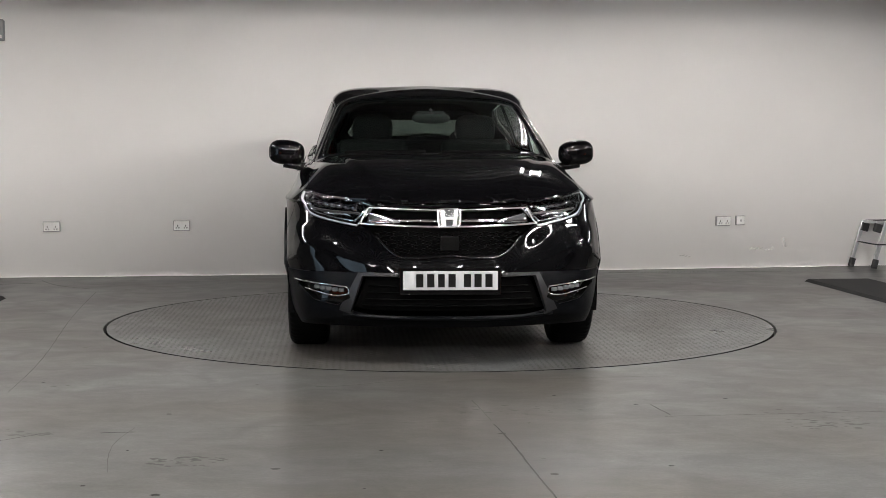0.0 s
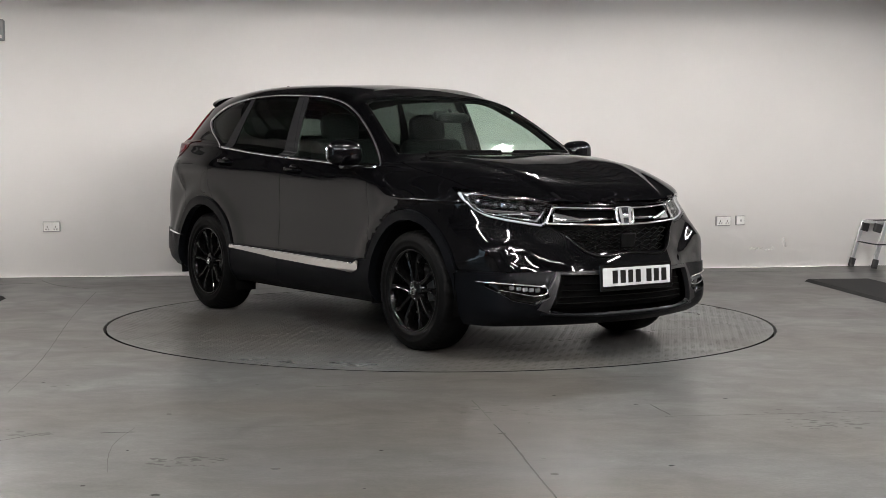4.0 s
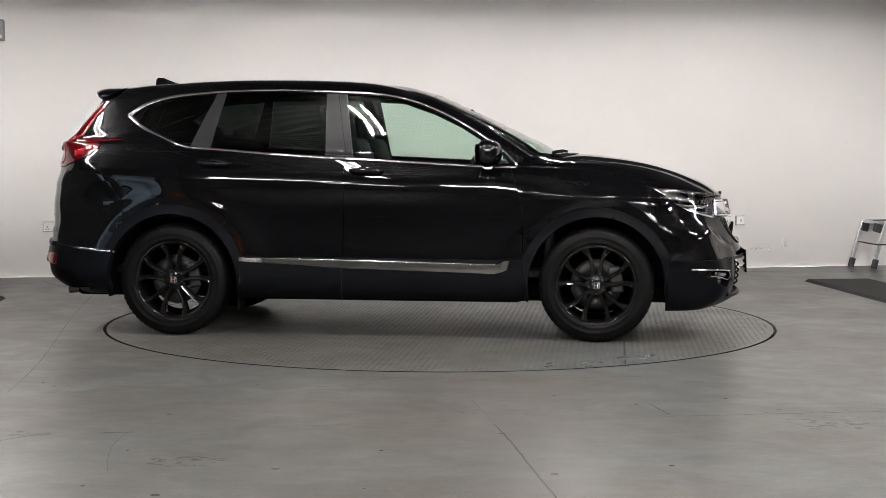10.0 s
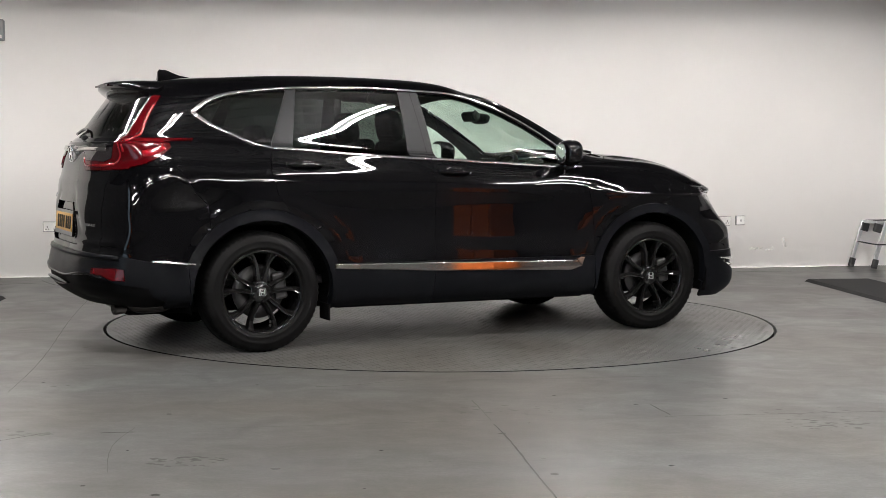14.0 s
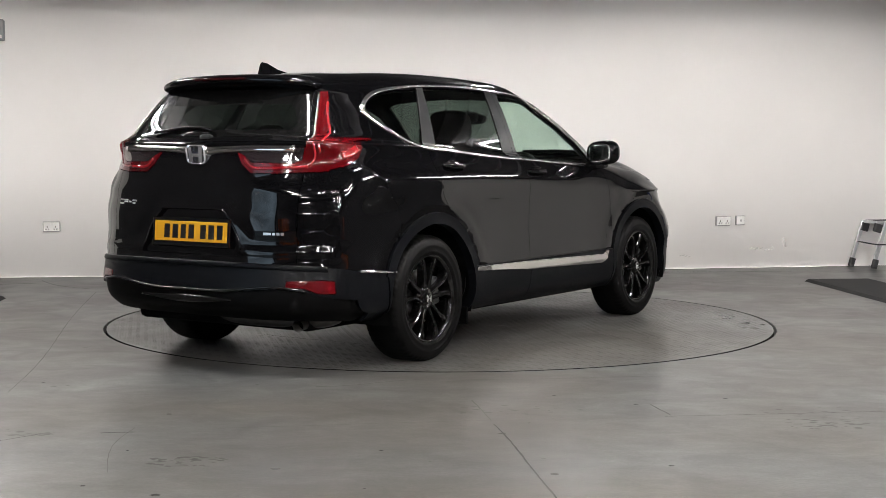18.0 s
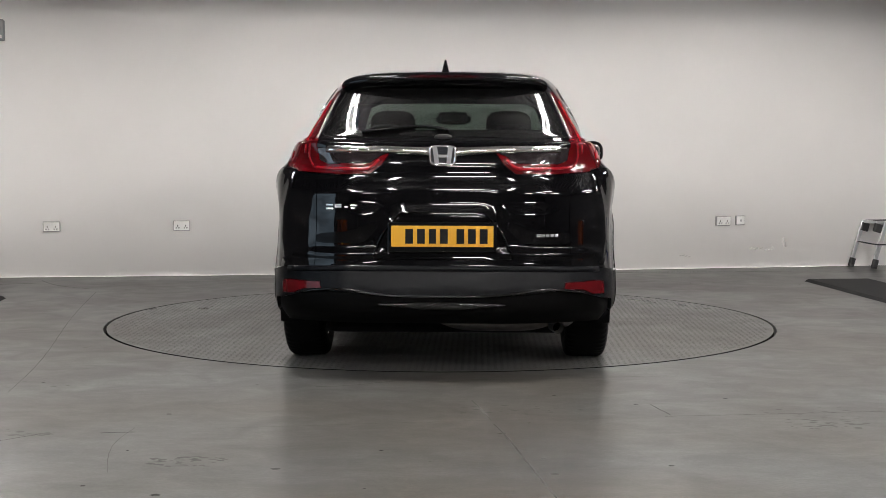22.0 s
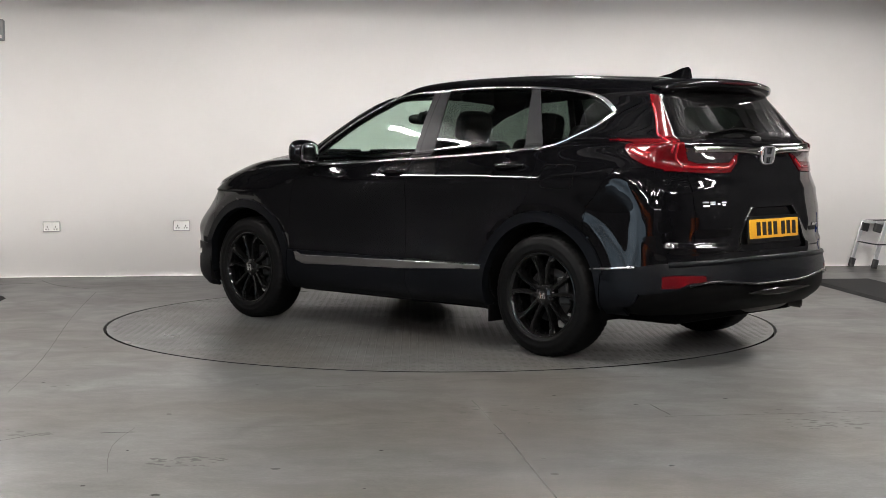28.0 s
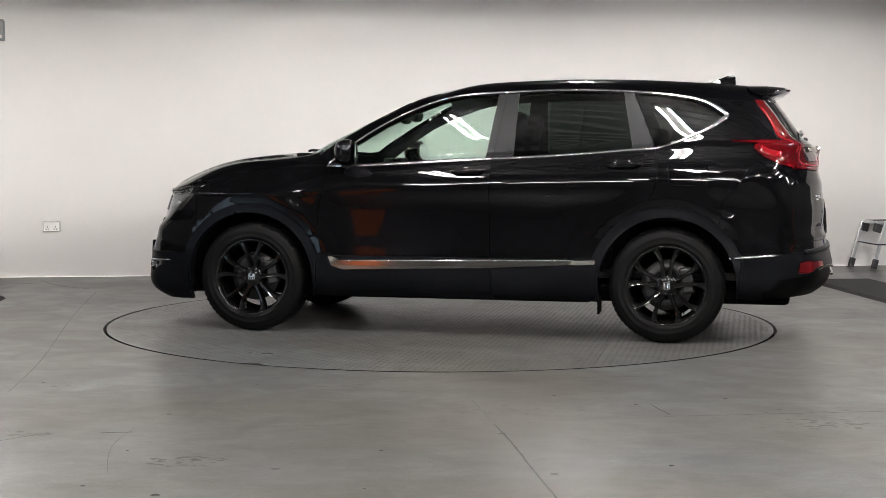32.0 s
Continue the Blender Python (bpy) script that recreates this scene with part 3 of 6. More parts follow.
def batten(x, y, length=1.5, turn=90, z=None, r=0.019):
    """A twin-tube fluorescent batten under the ceiling."""
    z = z or H - 0.50
    ob = tagged(empty("ceiling_light", pose(x, y, z, 0, 0, turn)), "white twin-tube fluorescent batten hung under the ceiling", "ceiling light", "ceiling lights")
    bm = bmesh.new()
    box(bm, length, 0.10, 0.06, pose(0, 0, 0.05), 0.008)
    part("spine", bm, FITTING, ob)
    for s in (-1, 1):
        bm = bmesh.new()
        tube(bm, [(-length / 2 + 0.02, s * 0.06, 0), (length / 2 - 0.02, s * 0.06, 0)], r, 12)
        part("tube", bm, TUBE, ob, "lit white fluorescent tube")
        bm = bmesh.new()
        box(bm, 0.03, 0.17, 0.06, pose(s * (length / 2 - 0.01), 0, 0.015), 0.005)
        part("lamp_holder", bm, FITTING, ob)
        bm = bmesh.new()
        tube(bm, [(s * length * 0.35, 0, 0.08), (s * length * 0.35, 0, 0.50 if z > 2.7 else 0.14)], 0.005, 6)
        part("hanger", bm, STEEL, ob)
    return ob


first = None
# the rows at x 4.9 and 6.1 are added to brighten the wall's right
rows_ns = ((-3.3, (-7.0,)), (-1.1, (-7.2, -2.8)), (1.2, (-7.0, -2.6)), (3.6, (-6.6, -1.7)), (4.9, (-7.4, -3.4)), (6.1, (-3.6,)))
spots_ = [(x, y, H - 0.5, 90) for x, ys in rows_ns for y in ys]
# battens behind the camera, added to spread light evenly over the far wall
spots_ += [(x, y, H - 0.5, 0) for x in (-3.4, 0.2, 3.8) for y in (-8.3, -11.3)]
for x, y, z, turn in spots_:
    if first is None:
        first = batten(x, y, 1.25)
    else:
        copy_thing(first, pose(x, y, z, 0, 0, turn))
batten(1.0, 0.75, 0.62, 90, 2.60, 0.008)  # under the added strip
batten(-3.3, -0.9, 1.8, 90, 2.64, 0.010)
batten(4.7, 0.9, 1.8, 90, 2.64, 0.010)

turntable = tagged(empty("turntable"), "round steel chequer-plate turntable set flush in the floor", "turntable")
RT = 2.240
cuts = [-RT, -1.25, 0.0, 1.25, RT]
for i in range(4):
    lo, hi = cuts[i] + (0.0015 if i else 0), cuts[i + 1] - (0.0015 if i < 3 else 0)
    xs_ = [lo + (hi - lo) * 0.5 * (1 - math.cos(math.pi * j / 40)) for j in range(41)]
    up = [(x, math.sqrt(max(0.0, RT * RT - x * x))) for x in xs_]
    ring_ = [q for j, q in enumerate(up + [(x, -y) for x, y in up[::-1]]) if j == 0 or q != (up + [(x, -y) for x, y in up[::-1]])[j - 1]]
    if ring_[0] == ring_[-1]:
        ring_.pop()
    bm = bmesh.new()
    prism(bm, ring_, 2, -0.05, 0.0)
    bmesh.ops.remove_doubles(bm, verts=bm.verts, dist=1e-5)
    part("deck_plate", bm, PLATE, turntable)
# raised tread bars, laid crosswise by turns
vs, fs = [], []
pitch = 0.036
for i in range(-62, 63):
    for j in range(-62, 63):
        x, y = i * pitch, j * pitch
        if x * x + y * y > 2.20 ** 2 or min(abs(x - c) for c in cuts[1:4]) < 0.02:
            continue
        a, b = (0.016, 0.0055)
        d = math.pi / 4 if (i + j) % 2 else -math.pi / 4
        c, s = math.cos(d), math.sin(d)
        k = len(vs)
        for u, v, w in ((-a, 0, 0.0), (0, -b, 0.0), (a, 0, 0.0), (0, b, 0.0), (-a * 0.5, 0, 0.0011), (a * 0.5, 0, 0.0011)):
            vs.append((x + c * u - s * v, y + s * u + c * v, w))
        fs += [(k, k + 1, k + 4), (k + 1, k + 2, k + 5), (k + 1, k + 5, k + 4), (k + 2, k + 3, k + 5), (k + 3, k, k + 4), (k + 3, k + 4, k + 5)]
me = bpy.data.meshes.new("tread")
me.from_pydata(vs, [], fs)
me.materials.append(PLATE)
tread = new("tread", me)
tread.parent = turntable
tagged(tread, "raised tread bars of the plate", kind="stuff")
bm = bmesh.new()
lathe(bm, [(2.2405, -0.05), (2.2405, 0.001), (2.245, 0.001), (2.245, -0.05)], 180, "Z")
part("rim_band", bm, UNDER, turntable, "thin dark steel rim")


# ================= the car =================
OFF = Vector((-0.255, -0.082, 0.0))  # the car stands a little off the turntable's axis
car = tagged(empty("car"), "glossy black family SUV with tinted windows on the turntable", "car")


import collections


def arc(cx, cz, r, a0, a1, n, sq=1.0):
    return [(cx + r * math.cos(radians(a0 + (a1 - a0) * i / n)), cz + sq * r * math.sin(radians(a0 + (a1 - a0) * i / n))) for i in range(n + 1)]


WB, HUB = 1.331, 0.352
FGLASS = [(-0.19, 1.128), (-0.252, 1.522), (-0.05, 1.512), (0.128, 1.478), (0.305, 1.416), (0.483, 1.327), (0.662, 1.213), (0.775, 1.125), (0.80, 1.085), (0.654, 1.087), (0.301, 1.106)]
RGLASS = [(-0.368, 1.140), (-0.383, 1.530), (-0.686, 1.54), (-1.040, 1.530), (-1.11, 1.19), (-0.753, 1.163)]
QGLASS = [(-1.245, 1.203), (-1.105, 1.522), (-1.284, 1.514), (-1.46, 1.488), (-1.57, 1.447), (-1.655, 1.39), (-1.586, 1.340), (-1.448, 1.274), (-1.31, 1.215)]
BPOST = [(-0.368, 1.128), (-0.383, 1.532), (-0.252, 1.528), (-0.19, 1.116)]
CPOST = [(-1.245, 1.192), (-1.105, 1.532), (-1.040, 1.536), (-1.11, 1.182)]
BELT = [(0.80, 1.068), (0.40, 1.088), (-0.24, 1.118), (-0.75, 1.150), (-1.245, 1.185)]
FDOOR = [(-0.235, 1.118), (0.40, 1.088), (0.80, 1.068), (0.845, 0.94), (0.872, 0.82), (0.88, 0.70), (0.88, 0.505), (-0.240, 0.505), (-0.230, 0.95)]
RDOOR = [(-1.245, 1.185), (-0.75, 1.150), (-0.235, 1.118), (-0.230, 0.95), (-0.240, 0.505), (-0.90, 0.505)] + arc(-WB, HUB, 0.468, 20, 66, 8)[1:] + [(-1.245, 0.92), (-1.278, 1.06)]
FCLAD = [(-0.240, 0.505), (0.88, 0.505), (0.90, 0.215), (-0.255, 0.20)]
RCLAD = [(-0.90, 0.505), (-0.240, 0.505), (-0.255, 0.20), (-0.905, 0.215)]
ARCH_IN = 0.418
HEAD = [(-0.565, 0.968), (-0.69, 0.950), (-0.85, 0.926), (-1.015, 0.905), (-1.09, 0.899), (-1.19, 0.878), (-1.105, 0.746), (-0.95, 0.771), (-0.795, 0.805), (-0.712, 0.848), (-0.64, 0.905)]
TAILSIDE = [(-2.30, 1.240), (-2.03, 1.243), (-1.92, 1.236), (-1.84, 1.212), (-1.835, 1.188), (-1.90, 1.135), (-1.99, 1.095), (-2.08, 1.069), (-2.30, 1.05)]


STRIP = [(-0.905, 0.480), (-0.905, 0.502), (-0.24, 0.492), (0.725, 0.474), (0.778, 0.500), (0.805, 0.497), (0.785, 0.440), (0.715, 0.418), (-0.24, 0.444)]
RECESS = [(-0.36, 0.625), (0.36, 0.625), (0.30, 0.76), (0.215, 0.862), (-0.215, 0.862), (-0.30, 0.76)]


def build_skin():
    bm = grid_bm(skin())
    bmesh.ops.recalc_face_normals(bm, faces=bm.faces)
    if sum(f.normal.dot(f.calc_center_median() - Vector((0, 0, 0.8))) for f in bm.faces) < 0:
        bmesh.ops.reverse_faces(bm, faces=bm.faces)
    bm.faces.layers.int.new("tag")
    for k, s in ((0, 1), (1, -1)):
        side = lambda c, n, s=s: c.y * s > 0.45 and n.y * s > 0.12
        wide = lambda c, n, s=s: c.y * s > 0.30
        for poly, tag in ((FGLASS, 10), (RGLASS, 12), (QGLASS, 14), (BPOST, 16), (CPOST, 18)):
            cut(bm, poly, 1, lambda c, n, s=s: c.y * s > 0.45 and c.z > 1.05, tag + k)
        for cx in (WB, -WB):
            cut(bm, [(cx + ARCH_IN, 0.1)] + arc(cx, HUB, ARCH_IN, 0, 180, 28) + [(cx - ARCH_IN, 0.1)], 1, wide, 60)
        cut(bm, [(WB + 0.44, 0.50)] + arc(WB, HUB, 0.478, 18, 162, 26) + [(WB - 0.44, 0.50), (WB - 0.43, 0.1), (WB + 0.41, 0.1), (WB + 0.43, 0.49)], 1, wide, 26 + k)
        cut(bm, [(-WB + 0.43, 0.505)] + arc(-WB, HUB, 0.482, 19, 161, 26) + [(-WB - 0.44, 0.505), (-WB - 0.41, 0.1), (-WB + 0.43, 0.1)], 1, wide, 28 + k)
        cut(bm, FCLAD, 1, side, 32 + k)
        cut(bm, RCLAD, 1, side, 34 + k)
        cut(bm, STRIP, 1, side, 46 + k, (32 + k, 34 + k))
        cut(bm, FDOOR, 1, side, 20 + k)
        cut(bm, RDOOR, 1, side, 22 + k)
        turn = Matrix.Rotation(radians(45 * s), 4, "Z")
        bm.transform(turn.inverted())
        bm.normal_update()
        cut(bm, [(u * s, z) for u, z in HEAD], 0, lambda c, n: c.x > 1.2 and n.x > 0.1, 36 + k)
        bm.transform(turn)
        bm.normal_update()
        cut(bm, TAILSIDE, 1, lambda c, n, s=s: c.y * s > 0.655 and c.x < -1.7, 38 + k)
        rear = lambda c, n, s=s: c.y * s > 0.2 and c.x < -1.7
        cut(bm, [(s * a, b) for a, b in ((0.276, 1.155), (0.31, 1.105), (0.37, 1.056), (0.52, 1.053), (0.66, 1.060), (0.76, 1.066), (0.76, 1.24), (0.655, 1.24), (0.655, 1.19), (0.276, 1.19))], 0, rear, 38 + k)
        cut(bm, [(s * a, b) for a, b in ((0.27, 1.195), (0.27, 1.165), (0.315, 1.150), (0.375, 1.112), (0.59, 1.108), (0.635, 1.125), (0.65, 1.20))], 0, rear, 70 + k, (38 + k,))
        cut(bm, [(s * a, b) for a, b in ((0.655, 1.237), (0.79, 1.237), (0.70, 1.36), (0.615, 1.487), (0.555, 1.487))], 0, rear, 44 + k)
    for k in (0, 1):
        cut(bm, [(-1.825, 1.50), (-1.995, 1.262), (-1.995, 1.22), (-1.5, 1.22), (-1.5, 1.50)], 1, lambda c, n: c.x < -1.5, 0, (44 + k,))
    cut(bm, [(-0.625, 1.245), (0.625, 1.245), (0.60, 1.32), (0.535, 1.487), (0.45, 1.505), (-0.45, 1.505), (-0.535, 1.487), (-0.60, 1.32)], 0, lambda c, n: c.x < -1.6, 2)
    cut(bm, [(-0.52, 1.285), (0.52, 1.285), (0.545, 1.31), (0.485, 1.40), (0.45, 1.42), (-0.45, 1.42), (-0.485, 1.40), (-0.545, 1.31)], 0, lambda c, n: c.x < -1.6, 72, (2,))
    ws = [(1.062, -0.2), (1.067, 0), (1.062, 0.2), (1.045, 0.38), (1.015, 0.54), (0.96, 0.655), (0.895, 0.702), (0.61, 0.638), (0.33, 0.565), (0.285, 0.48), (0.27, 0.25), (0.265, 0)]
    cut(bm, ws + [(x, -y) for x, y in ws[:0:-1] if y > 0.21], 2, lambda c, n: c.z > 1.08 and n.z > 0.2 and c.x > 0.1, 1)
    nose = lambda c, n: c.x > 1.5
    cut(bm, [(-0.43, 0.866), (-0.19, 0.857), (0, 0.853), (0.19, 0.857), (0.43, 0.866), (0.49, 0.765), (0.40, 0.70), (0.30, 0.603), (-0.30, 0.603), (-0.40, 0.70), (-0.49, 0.765)], 0, nose, 9)
    hd = [(2.160, 0), (2.140, 0.19), (2.085, 0.40), (2.05, 0.51), (2.02, 0.585), (1.96, 0.645), (1.91, 0.712), (1.80, 0.770), (1.68, 0.785), (1.50, 0.782), (1.20, 0.768), (0.98, 0.742), (1.08, 0.69), (1.155, 0.57), (1.20, 0.40), (1.218, 0.2), (1.222, 0)]
    cut(bm, hd + [(x, -y) for x, y in hd[-2:0:-1]], 2, lambda c, n: c.z > 0.845 and n.z > 0.15 and c.x > 0.9, 3)
    for k, s in ((0, 1), (1, -1)):
        cut(bm, [(s * a, b) for a, b in ((0.560, 0.424), (0.83, 0.452), (0.83, 0.425), (0.74, 0.350), (0.62, 0.325), (0.54, 0.365))], 0, nose, 40 + k)
    cut(bm, [(-0.475, 0.485), (0.475, 0.485), (0.54, 0.29), (0.42, 0.262), (-0.42, 0.262), (-0.54, 0.29)], 0, nose, 50)
    for s in (1, -1):
        cut(bm, [(s * a, b) for a, b in ((0.285, 0.475), (0.285, 0.505), (0.495, 0.505), (0.605, 0.30), (0.53, 0.275), (0.465, 0.478))], 0, nose, 51 if s > 0 else 53)
    cut(bm, [(1.66, 0.505), (2.4, 0.505), (2.4, 0.1), (1.66, 0.1)], 1, nose, 5)
    bump = [(1.705, 0.50), (1.70, 0.70), (1.715, 0.88), (2.4, 0.93), (2.4, 0.50)]
    cut(bm, bump, 1, nose, 4)
    cut(bm, [(-2.5, 0.585), (-2.1, 0.572), (-1.95, 0.545), (-1.66, 0.515), (-1.66, 0.1), (-2.5, 0.1)], 1, lambda c, n: c.x < -1.5, 8)
    for k, s in ((0, 1), (1, -1)):
        cut(bm, [(s * a, b) for a, b in ((0.625, 0.504), (0.79, 0.510), (0.828, 0.504), (0.832, 0.440), (0.772, 0.442), (0.715, 0.468), (0.622, 0.472))], 0, lambda c, n: c.x < -1.9, 42 + k, (8,))
    cut(bm, [(-0.88, 0.40), (-0.80, 0.425), (-0.70, 0.455), (-0.60, 0.464), (-0.35, 0.446), (0, 0.440), (0.35, 0.446), (0.60, 0.464), (0.70, 0.455), (0.80, 0.425), (0.88, 0.40), (0.88, 0.1), (-0.88, 0.1)], 0, lambda c, n: c.x < -1.9, 73, (8,))
    cut(bm, RECESS, 0, lambda c, n: c.x < -1.9, 52)
    cut(bm, [(-0.66, 0.565), (0.66, 0.565), (0.65, 0.80), (0.655, 1.245), (-0.655, 1.245), (-0.65, 0.80)], 0, lambda c, n: c.x < -1.9, 6)
    cut(bm, [(-2.5, 1.07), (-1.83, 1.085), (-1.72, 0.925), (-1.655, 0.865), (-1.62, 0.50), (-2.5, 0.50)], 1, lambda c, n: c.x < -1.5 and c.y > 0, 7)
    cut(bm, [(-2.5, 1.07), (-1.83, 1.085), (-1.72, 0.925), (-1.655, 0.865), (-1.62, 0.50), (-2.5, 0.50)], 1, lambda c, n: c.x < -1.5 and c.y < 0, 57)
    for k, s in ((0, 1), (1, -1)):
        cut(bm, [(0.795, 1.10), (0.80, 1.068), (0.845, 0.94), (0.88, 0.70), (0.88, 0.10), (1.75, 0.10), (1.75, 1.2), (0.95, 1.2), (0.86, 1.12)], 1, lambda c, n, s=s: c.y * s > 0.5 and c.x > 0.7 and c.z < 1.1, 24 + k)
    lay = bm.faces.layers.int["tag"]
    for f in bm.faces:
        c = f.calc_center_median()
        if f[lay] == 0 and c.x > 1.72 and c.z < 0.95:
            f[lay] = 4
    tidy(bm)
    bmesh.ops.remove_doubles(bm, verts=bm.verts, dist=0.0022)
    tidy(bm)
    return bm


def tidy(bm, least=0.004):
    """Give small leftover islands of a tag to the neighbour with the longest common edge."""
    lay = bm.faces.layers.int["tag"]
    bm.normal_update()
    for _ in range(2):
        seen = set()
        for f in bm.faces:
            if f in seen:
                continue
            isle, todo = [], [f]
            seen.add(f)
            while todo:
                g = todo.pop()
                isle.append(g)
                for e in g.edges:
                    for h in e.link_faces:
                        if h not in seen and h[lay] == f[lay]:
                            seen.add(h)
                            todo.append(h)
            if sum(g.calc_area() for g in isle) < least:
                votes = collections.Counter()
                for g in isle:
                    for e in g.edges:
                        for h in e.link_faces:
                            if h[lay] != f[lay]:
                                votes[h[lay]] += e.calc_length()
                if votes:
                    best = votes.most_common(1)[0][0]
                    for g in isle:
                        g[lay] = best


SKIN = build_skin()
from mathutils.bvhtree import BVHTree
TREE = BVHTree.FromBMesh(SKIN)


def on_side(x, z, s):
    p, n, _, _ = TREE.ray_cast(Vector((x, s * 1.6, z)), Vector((0, -s, 0)))
    return p, (n if n.y * s > 0 else -n)


def on_end(y, z, e):
    """On the nose (e = 1) or the tail (e = -1)."""
    p, n, _, _ = TREE.ray_cast(Vector((e * 3.2, y, z)), Vector((-e, 0, 0)))
    return p, (n if n.x * e > 0 else -n)


def on_bow(u, z, s):
    """On the front corner, seen along its diagonal."""
    h = math.sqrt(0.5)
    p, n, _, _ = TREE.ray_cast(Vector((h * (4 - u), s * h * (4 + u), z)), Vector((-h, -s * h, 0)))
    return p, (n if n.x > 0 else -n)


def on_top(x, y):
    p, n, _, _ = TREE.ray_cast(Vector((x, y, 3)), Vector((0, 0, -1)))
    return p, (n if n.z > 0 else -n)


def strip(bm, spots, w, h, closed=False, lift_by=0.0, sink=0.004):
    """A raised moulding along spots (place, normal) on the skin; w may be a list of widths."""
    ps = [p + n * lift_by for p, n in spots]
    ns = [n for p, n in spots]
    rows = []
    cnt = len(ps)
    for i in range(cnt):
        a, b = (ps[i - 1], ps[(i + 1) % cnt]) if closed else (ps[max(i - 1, 0)], ps[min(i + 1, cnt - 1)])
        t = (b - a).normalized()
        v = ns[i].cross(t).normalized()
        wi = w[i] if isinstance(w, list) else w
        rows.append([bm.verts.new(ps[i] + v * wi * f + ns[i] * g) for f, g in ((-0.5, -sink), (-0.5, h * 0.5), (-0.3, h), (0.3, h), (0.5, h * 0.5), (0.5, -sink))])
    for i in range(cnt if closed else cnt - 1):
        a, b = rows[i], rows[(i + 1) % cnt]
        for j in range(5):
            bm.faces.new((a[j], a[j + 1], b[j + 1], b[j])).smooth = True
    if not closed:
        bm.faces.new(rows[0])
        bm.faces.new(rows[-1][::-1])
    bmesh.ops.recalc_face_normals(bm, faces=bm.faces)
    return bm


def ellipsoid(bm, a, b, c, e1=1.0, e2=1.0, m=None, nu=24, nv=14):
    """A rounded block: e near 1 is an egg, smaller is boxier."""
    def pw(v, e):
        return math.copysign(abs(v) ** e, v)
    rows = []
    for i in range(1, nv):
        v = -math.pi / 2 + math.pi * i / nv
        rows.append([])
        for j in range(nu):
            u = 2 * math.pi * j / nu
            p = Vector((a * pw(math.cos(v), e1) * pw(math.cos(u), e2), b * pw(math.cos(v), e1) * pw(math.sin(u), e2), c * pw(math.sin(v), e1)))
            rows[-1].append(bm.verts.new(m @ p if m is not None else p))
    ends = [bm.verts.new(m @ Vector((0, 0, q)) if m is not None else (0, 0, q)) for q in (-c, c)]
    for i in range(len(rows) - 1):
        for j in range(nu):
            k = (j + 1) % nu
            bm.faces.new((rows[i][j], rows[i][k], rows[i + 1][k], rows[i + 1][j])).smooth = True
    for j in range(nu):
        k = (j + 1) % nu
        bm.faces.new((ends[0], rows[0][k], rows[0][j])).smooth = True
        bm.faces.new((ends[1], rows[-1][j], rows[-1][k])).smooth = True
    return bm


part("body_shell", lift(SKIN, (0,)), PAINT, car, "glossy black painted body shell with roof and pillars")
part("inner_lining", lift(SKIN, (0,), 0.0, 0.0, -0.028), TRIMIN, car, "dark inner lining of roof and pillars")
part("bonnet", lift(SKIN, (3,), 0.002), PAINT, car)
front_bumper = part("front_bumper", lift(SKIN, (4,)), PAINT, car)
skirt_f = part("front_skirt", lift(SKIN, (5,), off=0.006), CLAD, car, "matt grey-black plastic bumper skirt")
rear_bumper = part("rear_bumper", lift(SKIN, (7,)), PAINT, car)
rear_bumper_2 = part("rear_bumper", lift(SKIN, (57,)), PAINT, car)
skirt_r = part("rear_skirt", lift(SKIN, (8,), off=0.006), CLAD, car, "matt grey-black plastic bumper skirt")
part("diffuser", lift(SKIN, (73,), 0.0, 0.03, -0.012), MESHBLK, skirt_r, "gloss black lower valance")
tailgate = part("tailgate", lift(SKIN, (6,), 0.002), PAINT, car)
part("plate_recess", lift(SKIN, (52,), 0.0, -0.016, -0.016), PAINT, tailgate)
part("windscreen", lift(SKIN, (1,), 0.001, 0, -0.002), CLEAR, car, "clear green-tinted windscreen")
rear_window = part("rear_window", lift(SKIN, (72,), 0.0, 0, -0.002), PRIVACY, tailgate, "dark tinted rear window")
part("black_border", lift(SKIN, (2,), 0.0, 0, -0.002), GLOSSBLK, rear_window, "black printed border of the glass")
doors = {}
